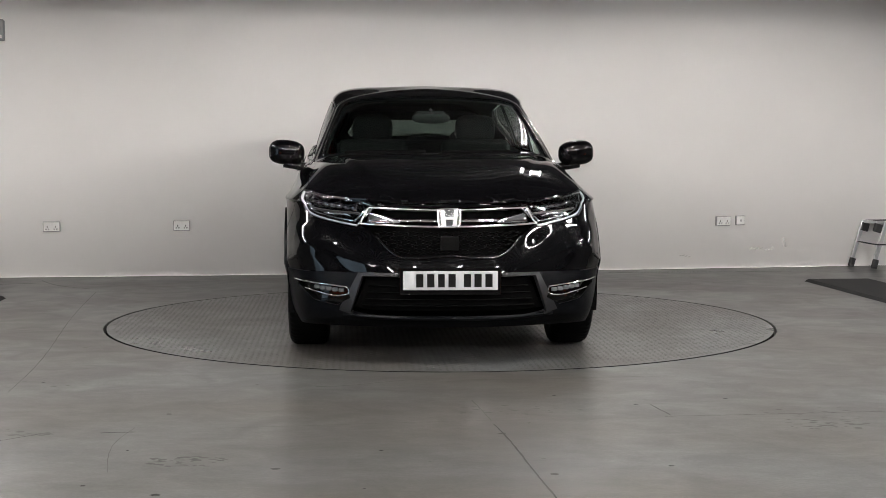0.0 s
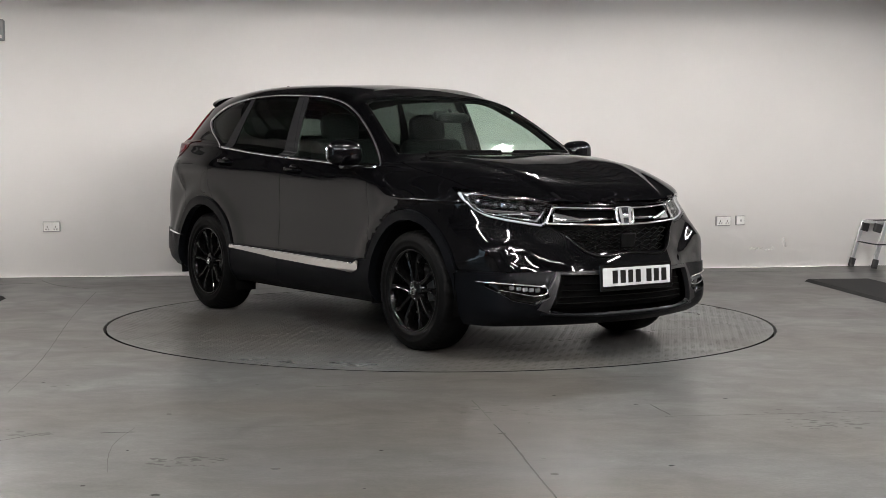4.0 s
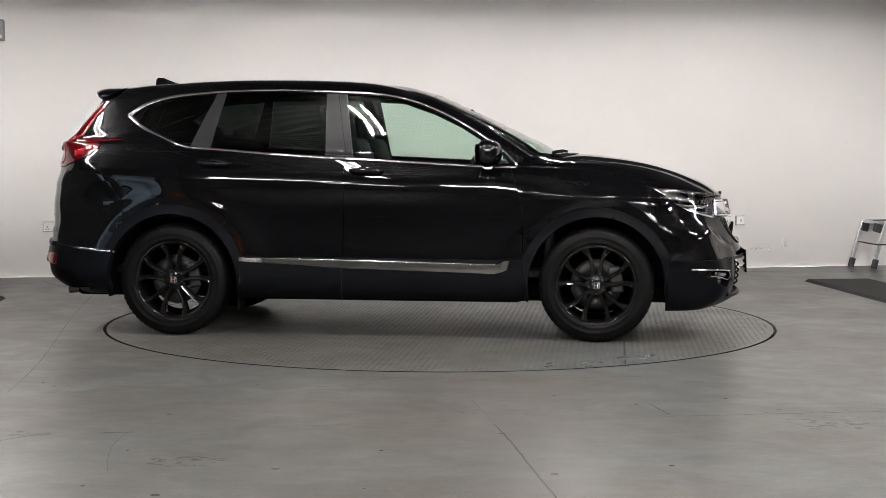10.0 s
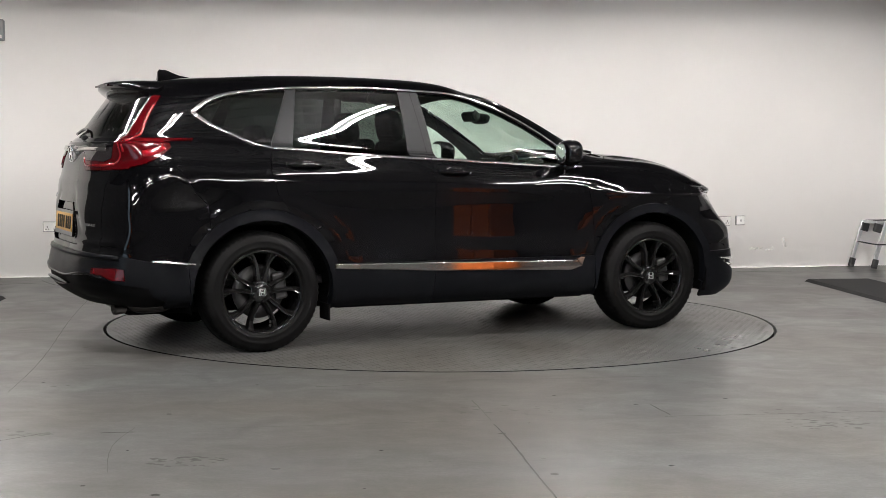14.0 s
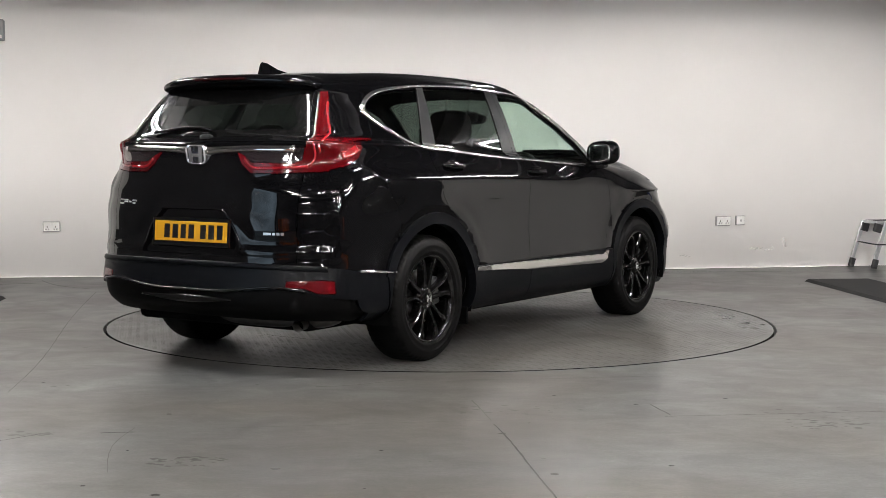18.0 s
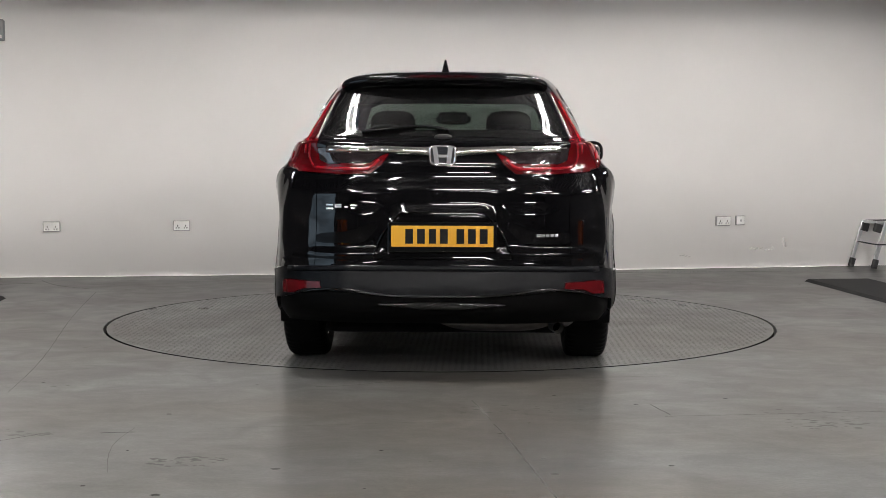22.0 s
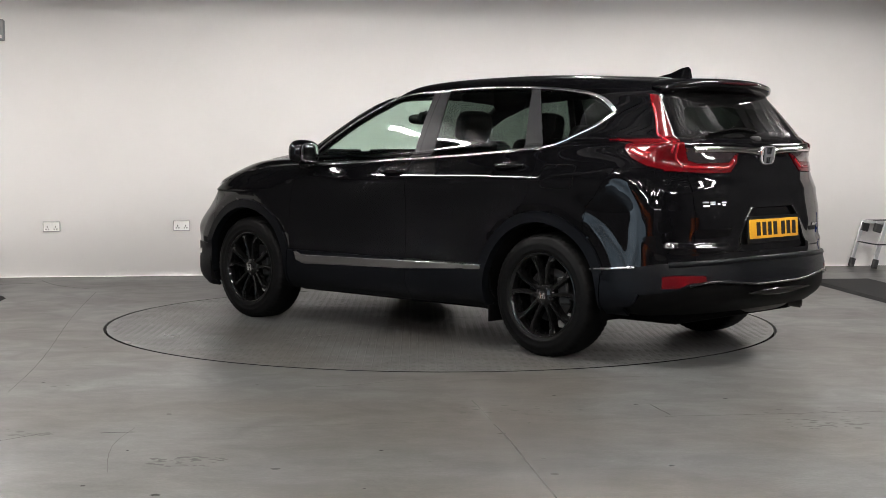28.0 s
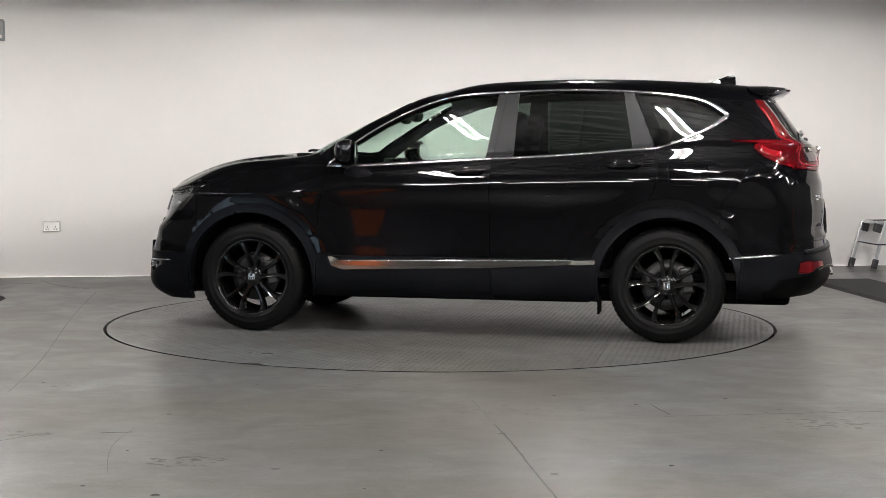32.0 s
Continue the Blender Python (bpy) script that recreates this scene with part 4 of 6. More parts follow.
for k, s in ((0, 1), (1, -1)):
    part("wing", lift(SKIN, (24 + k,)), PAINT, car)
    fd = part("front_door", lift(SKIN, (20 + k,)), PAINT, car)
    rd = part("rear_door", lift(SKIN, (22 + k,)), PAINT, car)
    doors[s] = (fd, rd)
    part("door_cladding", lift(SKIN, (32 + k,), off=0.008), CLAD, fd, "grey-black plastic door cladding")
    part("door_cladding", lift(SKIN, (34 + k,), off=0.008), CLAD, rd, "grey-black plastic door cladding")
    part("door_card", lift(SKIN, (20 + k, 32 + k, 46 + k), 0.0, 0.0, -0.07), TRIMIN, fd, "dark interior door trim")
    part("door_card", lift(SKIN, (22 + k, 34 + k), 0.0, 0.0, -0.07), TRIMIN, rd, "dark interior door trim")
    part("side_moulding", lift(SKIN, (46 + k,), 0.001, 0.02, 0.016), BRIGHTSTRIP, fd, "chrome side moulding")
    part("window", lift(SKIN, (10 + k,), 0.001, 0, -0.003), CLEAR, fd, "lightly green-tinted door window")
    part("window", lift(SKIN, (12 + k,), 0.001, 0, -0.003), PRIVACY, rd, "dark tinted door window")
    part("quarter_window", lift(SKIN, (14 + k,), 0.001, 0, -0.003), PRIVACY, car, "dark tinted quarter window")
    part("door_post", lift(SKIN, (16 + k,), 0.001, 0.01, 0.001), PILLAR, car, "satin dark grey door post")
    part("door_post", lift(SKIN, (18 + k,), 0.001, 0.01, 0.001), PILLAR, car, "satin dark grey door post")
    part("arch_cladding", lift(SKIN, (26 + k,), 0.001, 0.05, 0.012), CLAD, car, "grey-black plastic wheel arch cladding")
    part("arch_cladding", lift(SKIN, (28 + k,), 0.001, 0.05, 0.012), CLAD, car, "grey-black plastic wheel arch cladding")
part("grille_backing", lift(SKIN, (9,), 0.0, 0.0, -0.06), UNDER, car)
part("air_intake", lift(SKIN, (50,), 0.0, 0.0, -0.05), UNDER, car)
for k in (0, 1):
    part("skid_trim", lift(SKIN, (51 + 2 * k,), 0.001, 0.03, 0.014), TRIMGREY, skirt_f, "satin grey bumper trim")


# ---------------- wheels ----------------
def wheel(x, s):
    """Tyre and ten-spoke gloss black alloy; s is 1 on the car's left."""
    ob = empty("wheel", pose(x, s * 0.785, HUB, 0, 0, 0 if s > 0 else 180), car)
    R = 0.354
    bm = bmesh.new()
    lathe(bm, [(0.235, 0.09), (0.243, 0.108), (0.256, 0.114), (0.262, 0.1195), (0.268, 0.1165), (0.288, 0.1205), (0.300, 0.1225), (0.304, 0.1195), (0.316, 0.1185), (0.333, 0.110), (0.338, 0.1075), (0.348, 0.096), (0.3525, 0.082), (0.354, 0.06), (R, 0.03), (R, -0.03), (0.354, -0.06), (0.3525, -0.082), (0.348, -0.096), (0.333, -0.110), (0.29, -0.12), (0.245, -0.108), (0.235, -0.09)], 180)
    ks = 23
    bm.verts.ensure_lookup_table()
    for i in range(180):  # tread grooves across both shoulders
        if i % 3 == 0:
            for j in (10, 11, 12, 17, 18, 19):
                v = bm.verts[i * ks + j]
                k = math.hypot(v.co.x, v.co.z)
                v.co.x, v.co.z = v.co.x * (k - 0.005) / k, v.co.z * (k - 0.005) / k
    for d in (-0.032, 0.032):  # channels round the tread
        lathe(bm, [(R + 0.0005, d - 0.006), (R + 0.0008, d), (R + 0.0005, d + 0.006)], 60)
    part("tyre", bm, RUBBER, ob)
    bm = bmesh.new()
    lathe(bm, [(0.247, 0.108), (0.240, 0.112), (0.232, 0.106), (0.224, 0.085), (0.215, 0.03), (0.205, -0.09), (0.235, -0.10)], 72)
    part("rim", bm, RIM, ob)
    bm = bmesh.new()
    lathe(bm, [(0.0, 0.095), (0.05, 0.093), (0.068, 0.083), (0.075, 0.05)], 32)
    for k in range(5):
        a0 = radians(72 * k + 90)
        ray, side = Vector((math.cos(a0), 0, math.sin(a0))), Vector((-math.sin(a0), 0, math.cos(a0)))
        for d in (-1, 1):
            line = [(0.050, 0.017, 0.017, 0.088), (0.095, 0.024, 0.0135, 0.094), (0.140, 0.032, 0.0125, 0.100), (0.172, 0.041, 0.0135, 0.104), (0.196, 0.054, 0.017, 0.105), (0.214, 0.066, 0.022, 0.104), (0.228, 0.076, 0.027, 0.101)]
            ring_ = []
            for i, (r, o, hw, yy) in enumerate(line):
                p = ray * r + side * d * o
                q0, q1 = line[max(i - 1, 0)], line[min(i + 1, len(line) - 1)]
                t = (ray * (q1[0] - q0[0]) + side * d * (q1[1] - q0[1])).normalized()
                w = Vector((-t.z, 0, t.x))
                ring_.append([bm.verts.new(p + w * hw * f + Vector((0, yy + e, 0))) for f, e in ((-1, -0.05), (-1, -0.008), (-0.78, 0.0), (-0.3, -0.004), (0.3, -0.004), (0.78, 0.0), (1, -0.008), (1, -0.05))])
            for i in range(len(line) - 1):
                for j in range(7):
                    bm.faces.new((ring_[i][j], ring_[i][j + 1], ring_[i + 1][j + 1], ring_[i + 1][j]))
    bmesh.ops.recalc_face_normals(bm, faces=bm.faces)
    part("spokes", bm, RIM, ob)
    bm = bmesh.new()
    lathe(bm, [(0.0, 0.104), (0.026, 0.103), (0.031, 0.098), (0.031, 0.09)], 24)
    cap = part("centre_cap", bm, GLOSSBLK, ob)
    bm = bmesh.new()
    for sx in (-1, 1):
        box(bm, 0.006, 0.003, 0.032, pose(sx * 0.0105, 0.105, 0, 0, sx * 8, 0), 0.001)
    box(bm, 0.018, 0.003, 0.006, pose(0, 0.105, 0), 0.001)
    for sx in (-1, 1):
        box(bm, 0.036, 0.003, 0.003, pose(0, 0.105, sx * 0.0195), 0.001)
        box(bm, 0.003, 0.003, 0.038, pose(sx * 0.0195, 0.105, 0), 0.001)
    part("badge", bm, CHROME, cap, "small chrome badge")
    bm = bmesh.new()
    lathe(bm, [(0.06, 0.03), (0.155, 0.03), (0.158, 0.02), (0.155, 0.005), (0.06, 0.005)], 40, closed=True)
    part("brake_disc", bm, DISC, ob)
    bm = bmesh.new()
    box(bm, 0.08, 0.07, 0.16, pose(-0.12, 0.03, 0.03, 0, 10, 0), 0.015)
    part("brake_caliper", bm, DISC, ob)
    for k in range(5):
        a = radians(72 * k + 54)
        bm = bmesh.new()
        lathe(bm, [(0.0, 0.094), (0.009, 0.093), (0.011, 0.088), (0.011, 0.07)], 8, m=Matrix.Translation((0.05 * math.cos(a), 0, 0.05 * math.sin(a))))
        part("wheel_nut", bm, RIM, ob)
    return ob


first_wheel = wheel(WB, 1)
for x, s in ((-WB, 1), (WB, -1), (-WB, -1)):
    w = copy_thing(first_wheel, pose(x, s * 0.785, HUB, 0, 0, 0 if s > 0 else 180))

# ---------------- underside ----------------
bm = bmesh.new()
box(bm, 4.1, 1.24, 0.10, pose(-0.02, 0, 0.27), 0.03)
box(bm, 1.75, 1.66, 0.10, pose(0, 0, 0.28), 0.03)
part("underbody", bm, UNDER, car, "dark underbody")
for x in (WB, -WB):
    for s in (1, -1):
        bm = bmesh.new()
        n = 24
        rows = []
        for i in range(n + 1):
            a = radians(-15 + 210 * i / n)
            rows.append([bm.verts.new((x + 0.435 * math.cos(a), s * y, HUB + 0.435 * math.sin(a))) for y in (0.90, 0.52)])
        for i in range(n):
            bm.faces.new((rows[i][0], rows[i + 1][0], rows[i + 1][1], rows[i][1]))
        bm.faces.new([r[1] for r in rows])
        part("wheel_arch_liner", bm, UNDER, car)


# ---------------- bright trim and mirrors on the sides ----------------
TRIM_TOP = [(0.835, 1.083), (0.775, 1.143), (0.665, 1.230), (0.485, 1.343), (0.307, 1.431), (0.13, 1.493), (-0.05, 1.526), (-0.25, 1.538), (-0.40, 1.545), (-0.686, 1.553), (-0.93, 1.549), (-1.11, 1.541), (-1.285, 1.526), (-1.46, 1.501), (-1.585, 1.458), (-1.678, 1.392)]
TRIM_LOW = [(-1.678, 1.392), (-1.59, 1.325), (-1.45, 1.259), (-1.31, 1.201), (-1.24, 1.187), (-1.07, 1.176), (-0.753, 1.150), (-0.40, 1.128), (-0.05, 1.111), (0.30, 1.092), (0.654, 1.073), (0.835, 1.070)]
for s in (1, -1):
    fd, rd = doors[s]
    pts = curve(TRIM_TOP, 60)
    bm = strip(bmesh.new(), [on_side(x, z, s) for x, z in pts], [0.013 + 0.014 * max(0, (i - 46) / 13) for i in range(60)], 0.007)
    part("window_trim", bm, CHROME, car, "chrome window surround")
    pts = curve(TRIM_LOW[:5], 16)
    bm = strip(bmesh.new(), [on_side(x, z, s) for x, z in pts], [0.027 - 0.013 * min(1, i / 9) for i in range(16)], 0.007)
    part("window_trim", bm, CHROME, car, "chrome window surround")
    for lo, hi, owner in ((-1.235, -0.242, rd), (-0.232, 0.835, fd)):
        n = 24
        bm = strip(bmesh.new(), [on_side(x, ip(-x, [(-p[0], p[1]) for p in TRIM_LOW[::-1]]), s) for x in np.linspace(lo, hi, n)], 0.016, 0.007)
        part("belt_trim", bm, CHROME, owner, "chrome belt moulding")
    # small upright at the quarter window and the door seam in the posts
    bm = strip(bmesh.new(), [on_side(-0.306 + 0.071 * f, 1.527 - 0.405 * f, s) for f in np.linspace(0, 1, 12)], 0.004, 0.0012)
    part("post_seam", bm, UNDER, car)
    bm = strip(bmesh.new(), [on_side(-1.972 + 0.27 * f, 0.550 - 0.022 * f, s) for f in np.linspace(0, 1, 10)], 0.014, 0.012)
    part("bumper_trim", bm, CHROME, rear_bumper if s > 0 else rear_bumper_2, "thin chrome strip")
    # thin bright line along the top of the sill moulding
    for lo, hi, owner in ((-0.895, -0.246, rd), (-0.234, 0.715, fd)):
        bm = strip(bmesh.new(), [on_side(x, ip(x, [(-0.905, 0.501), (-0.24, 0.491), (0.725, 0.473)]), s) for x in np.linspace(lo, hi, 16)], 0.006, 0.005, lift_by=0.014)
        part("bright_line", bm, CHROME, owner, "thin chrome line")
    # door handles
    for x0, z0, owner in ((-1.063, 1.088, rd), (-0.095, 1.044, fd)):
        bm = bmesh.new()
        rows = []
        for i in range(15):
            f = -1 + 2 * i / 14
            p, n = on_side(x0 + f * 0.112, z0 - 0.004 * f, s)
            out = 0.034 * (1 - abs(f) ** 4) - 0.004
            rows.append([bm.verts.new(p + Vector((0, s * (out + dy), dz * (1 - 0.35 * abs(f) ** 3)))) for dy, dz in ((-0.012, -0.016), (0.002, -0.017), (0.008, -0.006), (0.008, 0.008), (0.002, 0.015), (-0.012, 0.014))])
        for i in range(14):
            for j in range(6):
                bm.faces.new((rows[i][j], rows[i][(j + 1) % 6], rows[i + 1][(j + 1) % 6], rows[i + 1][j])).smooth = True
        bm.faces.new(rows[0])
        bm.faces.new(rows[-1])
        bmesh.ops.recalc_face_normals(bm, faces=bm.faces)
        part("door_handle", bm, PAINT, owner, "gloss black door handle")
        bm = bmesh.new()
        p, n = on_side(x0, z0, s)
        ellipsoid(bm, 0.075, 0.012, 0.036, 1, 1, Matrix.Translation(p - n * 0.008), 24, 10)
        part("handle_cup", bm, GLOSSBLK, owner)
    # round-cornered fuel flap on the left
    if s > 0:
        ring_ = [(-1.453 + 0.118 * math.copysign(abs(math.cos(a)) ** 0.35, math.cos(a)), 1.030 + 0.066 * math.copysign(abs(math.sin(a)) ** 0.35, math.sin(a))) for a in np.linspace(0, 2 * math.pi, 48, endpoint=False)]
        part("fuel_flap_seam", strip(bmesh.new(), [on_side(x, z, 1) for x, z in ring_], 0.005, 0.0012, closed=True), UNDER, car, "thin dark seam of the fuel flap")
    # door mirror
    mir = empty("door_mirror", pose(0.66, s * 0.948, 1.154), fd)
    bm = bmesh.new()
    ellipsoid(bm, 0.088, 0.114, 0.084, 0.72, 0.72, pose(0, 0, 0, 0, 0, s * 10), 32, 20)
    for v in bm.verts:
        out = s * v.co.y / 0.114  # fuller on the outer side, with a flat sill below
        v.co.z *= 1.0 + 0.10 * out if v.co.z > 0 else 0.92 - 0.06 * out
        if v.co.x < 0:
            v.co.x *= 0.55
    part("housing", bm, PAINT, mir, "gloss black mirror housing")
    bm = bmesh.new()
    ellipsoid(bm, 0.004, 0.088, 0.064, 0.6, 0.6, pose(-0.05, 0, 0, 0, 0, s * 10), 32, 12)
    part("mirror_glass", bm, CHROME, mir, "mirror glass")
    bm = bmesh.new()
    tube(bm, [(0.01, s * 0.02, -0.07), (0.01, s * -0.06, -0.083), (0.005, s * -0.135, -0.09)], 0.026, 12, flat=1.3)
    part("mirror_foot", bm, GLOSSBLK, mir)
    bm = strip(bmesh.new(), [on_side(0.80 - 0.12 * f, 1.082 + 0.0 * f, s) for f in np.linspace(0, 1, 8)], 0.05, 0.004)
    part("mirror_base", bm, GLOSSBLK, fd)
    # headlight: black bowl, lamp units, light guide, clear cover
    k = 0 if s > 0 else 1
    hl = empty("headlight", None, car)
    bm = lift(SKIN, (36 + k,), 0.002, 0.0, 0.0)
    back = Vector((-0.055, -0.040 * s, -0.014))
    for v in bm.verts:
        v.co += back
    r_ = bmesh.ops.extrude_edge_only(bm, edges=[e for e in bm.edges if e.is_boundary])
    for v in r_["geom"]:
        if isinstance(v, bmesh.types.BMVert):
            v.co -= back * 0.92
    part("bowl", bm, GLOSSBLK, hl)
    part("cover", lift(SKIN, (36 + k,), 0.001, 0.0, 0.0), LENS, hl, "clear headlight cover")

    def bow(pts, n, w, h, deep):
        return strip(bmesh.new(), [on_bow(u, z, s) for u, z in curve(pts, n)], w, h, lift_by=-deep)
    guide = [(-0.610, 0.948), (-0.660, 0.893), (-0.725, 0.843), (-0.80, 0.818), (-0.95, 0.787), (-1.095, 0.762)]
    part("light_guide", bow(guide, 40, [0.020 - 0.010 * min(1, i / 18) for i in range(40)], 0.006, 0.018), HEADLED, hl, "white daytime light guide")
    part("inner_bezel", bow([(-0.655, 0.934), (-0.70, 0.890), (-0.757, 0.852), (-0.84, 0.832), (-0.96, 0.808), (-1.080, 0.788)], 36, 0.007, 0.006, 0.034), CHROME, hl)
    part("upper_bezel", bow([(-0.62, 0.950), (-0.70, 0.936), (-0.85, 0.912), (-1.0, 0.893), (-1.09, 0.886), (-1.165, 0.868)], 36, 0.008, 0.006, 0.016), BRIGHTSTRIP, hl)
    part("inner_bezel", bow([(-1.165, 0.866), (-1.135, 0.815), (-1.100, 0.764)], 12, 0.016, 0.008, 0.016), CHROME, hl)
    part("inner_bezel", bow([(-1.120, 0.866), (-1.092, 0.82), (-1.068, 0.790)], 12, 0.009, 0.006, 0.036), CHROME, hl)
    for i in range(7):
        u = -0.735 - 0.050 * i
        p, n = on_bow(u, 0.895 - 0.0055 * i, s)
        turn = n.to_track_quat("Y", "Z").to_matrix().to_4x4()
        bm = bmesh.new()
        box(bm, 0.037, 0.03, 0.036, Matrix.Translation(p + back * 0.8) @ turn, 0.008)
        part("lamp_unit", bm, DARKCHROME, hl)
        bm = bmesh.new()
        ellipsoid(bm, 0.012, 0.010, 0.014, 1, 1, Matrix.Translation(p + back * 0.5) @ turn @ pose(0, 0, 0, 0, 15, 0), 12, 8)
        part("lamp_lens", bm, DARKCHROME, hl)
    part("shelf", bow([(-0.74, 0.868), (-0.90, 0.852), (-1.08, 0.835)], 20, 0.010, 0.010, 0.05), CAST, hl)
    part("reflector_bar", bow([(-0.85, 0.838), (-0.93, 0.836), (-1.0, 0.829), (-1.04, 0.816)], 16, [0.006 + 0.012 * math.sin(math.pi * i / 15) for i in range(16)], 0.012, 0.042), CHROME, hl)
    # fog light pocket
    fog = empty("fog_light", None, skirt_f)
    part("pocket", lift(SKIN, (40 + k,), 0.0, -0.028, -0.028), GLOSSBLK, fog)
    top = [on_end(s * y, z, 1) for y, z in curve([(0.85, 0.452), (0.70, 0.437), (0.560, 0.422)], 16)]
    bm = strip(bmesh.new(), top, 0.008, 0.006, lift_by=0.006)
    part("chrome_brow", bm, CHROME, fog)
    bot = [on_end(s * y, z, 1) for y, z in curve([(0.560, 0.422), (0.552, 0.392), (0.58, 0.378), (0.70, 0.388), (0.79, 0.408)], 18)]
    bm = strip(bmesh.new(), bot, 0.005, 0.004, lift_by=0.002)
    part("chrome_frame", bm, CHROME, fog)
    for i in range(5):
        p, n = on_end(s * (0.600 + 0.035 * i), 0.405 + 0.004 * i, 1)
        bm = bmesh.new()
        ellipsoid(bm, 0.008, 0.0165, 0.012, 0.45, 0.45, Matrix.Translation(p - n * 0.020), 16, 8)
        part("lamp_lens", bm, FOGLENS, fog, "frosted fog lamp element")
    # tail light
    tl = empty("tail_light", None, car)
    part("lens", lift(SKIN, (38 + k,), 0.002, 0.02, 0.005), REDLENS, tl, "deep red outer lens")
    part("smoked_lens", lift(SKIN, (70 + k,), 0.001, 0.02, 0.005), SMOKE, tl, "smoked inner lens")
    part("upper_lens", lift(SKIN, (44 + k,), 0.002, 0.02, 0.004), REDLENS, tl, "tall red upper lens")
    g = [on_end(s * y, z, -1) for y, z in curve([(0.325, 1.128), (0.375, 1.088), (0.45, 1.082), (0.56, 1.084), (0.665, 1.090)], 24)]
    part("light_guide", strip(bmesh.new(), g, 0.016, 0.006, lift_by=0.003), REDGLOW, tl)
    g = [on_end(s * y, z, -1) for y, z in curve([(0.668, 1.092), (0.690, 1.13), (0.692, 1.19), (0.688, 1.225)], 12)]
    part("light_guide", strip(bmesh.new(), g, 0.012, 0.005, lift_by=0.003), REDGLOW, tl)
    g = [on_end(s * y, z, -1) for y, z in curve([(0.715, 1.165), (0.705, 1.24), (0.66, 1.33), (0.60, 1.44)], 16)]
    part("light_guide", strip(bmesh.new(), g, 0.014, 0.006, lift_by=0.004), REDGLOW, tl)
    g = [on_end(s * y, z, -1) for y, z in curve([(0.660, 1.235), (0.615, 1.35), (0.556, 1.480)], 16)]
    part("clear_edge", strip(bmesh.new(), g, 0.012, 0.005, lift_by=0.003), TRIMLIGHT, tl, "clear grey lens edge")
    g = [on_side(x, z, s) for x, z in curve([(-1.875, 1.19), (-1.93, 1.165), (-2.0, 1.15)], 10)]
    part("side_marker", strip(bmesh.new(), g, 0.04, 0.003, lift_by=0.005), REDGLOW, tl)
    part("reflector", lift(SKIN, (42 + k,), 0.001, 0.012, 0.008), REDLENS, skirt_r, "red bumper reflector")

# ---------------- nose ----------------
def end_line(pts, n, e):
    return [on_end(y, z, e) for y, z in curve(pts, n)]


grille = empty("grille", None, car)
bm = strip(bmesh.new(), end_line([(-0.440, 0.857), (-0.2, 0.848), (0, 0.845), (0.2, 0.848), (0.440, 0.857)], 40, 1), 0.010, 0.012, lift_by=-0.004)
part("upper_bar", bm, CHROME, grille, "chrome grille bar")
bm = strip(bmesh.new(), end_line([(-0.49, 0.768), (-0.2, 0.757), (0, 0.755), (0.2, 0.757), (0.49, 0.768)], 40, 1), 0.013, 0.012, lift_by=-0.004)
part("lower_bar", bm, CHROME, grille, "chrome grille bar")
for s in (1, -1):
    bm = strip(bmesh.new(), end_line([(s * 0.440, 0.857), (s * 0.465, 0.812), (s * 0.49, 0.768)], 8, 1), 0.012, 0.012, lift_by=-0.004)
    part("end_bar", bm, CHROME, grille, "chrome grille bar")
    bm = strip(bmesh.new(), end_line([(s * 0.05, 0.800), (s * 0.25, 0.800), (s * 0.425, 0.795)], 30, 1), [0.020] * 30, 0.012, lift_by=-0.045)
    part("blade", bm, DARKCHROME, grille, "smoked chrome grille blade")
for s in (1, -1):
    w = [0.016 + 0.05 * (i / 15) for i in range(16)]
    bm = strip(bmesh.new(), end_line([(s * 0.27, 0.782), (s * 0.36, 0.795), (s * 0.445, 0.805)], 16, 1), w, 0.010, lift_by=-0.014)
    part("end_wing", bm, DARKCHROME, grille, "flared smoked chrome grille wing")
# honeycomb of the lower grille
bm = bmesh.new()
for r_ in range(6):
    z = 0.622 + 0.022 * r_
    half = ip(z, [(0.60, 0.30), (0.70, 0.40), (0.75, 0.44)]) - 0.01
    n = int(2 * half / 0.040)
    zig = []
    for i in range(n + 1):
        y = -half + 2 * half * i / n
        p, nn = on_end(y, z + (0.006 if i % 2 else -0.006), 1)
        zig.append((p, nn))
    strip(bm, zig, 0.006, 0.004, lift_by=-0.03)
    if r_ < 5:
        for i in range(r_ % 2, n + 1, 2):
            y = -half + 2 * half * i / n
            a, na = on_end(y, z + 0.006, 1)
            b, nb = on_end(y, z + 0.018, 1)
            strip(bm, [(a, na), (b, nb)], 0.006, 0.004, lift_by=-0.03)
part("honeycomb", bm, MESHBLK, grille, "gloss black honeycomb mesh")
p, n = on_end(0, 0.665, 1)
bm = bmesh.new()
box(bm, 0.02, 0.105, 0.085, Matrix.Translation(p - Vector((0.012, 0, 0))) @ pose(0, 0, 0, 0, 6, 0), 0.006)
part("sensor_panel", bm, GLOSSBLK, grille, "flat gloss black sensor panel")
bm = strip(bmesh.new(), end_line([(-0.40, 0.70), (-0.30, 0.605), (0.0, 0.598), (0.30, 0.605), (0.40, 0.70)], 40, 1), 0.014, 0.008)
part("grille_lip", bm, GLOSSBLK, grille)


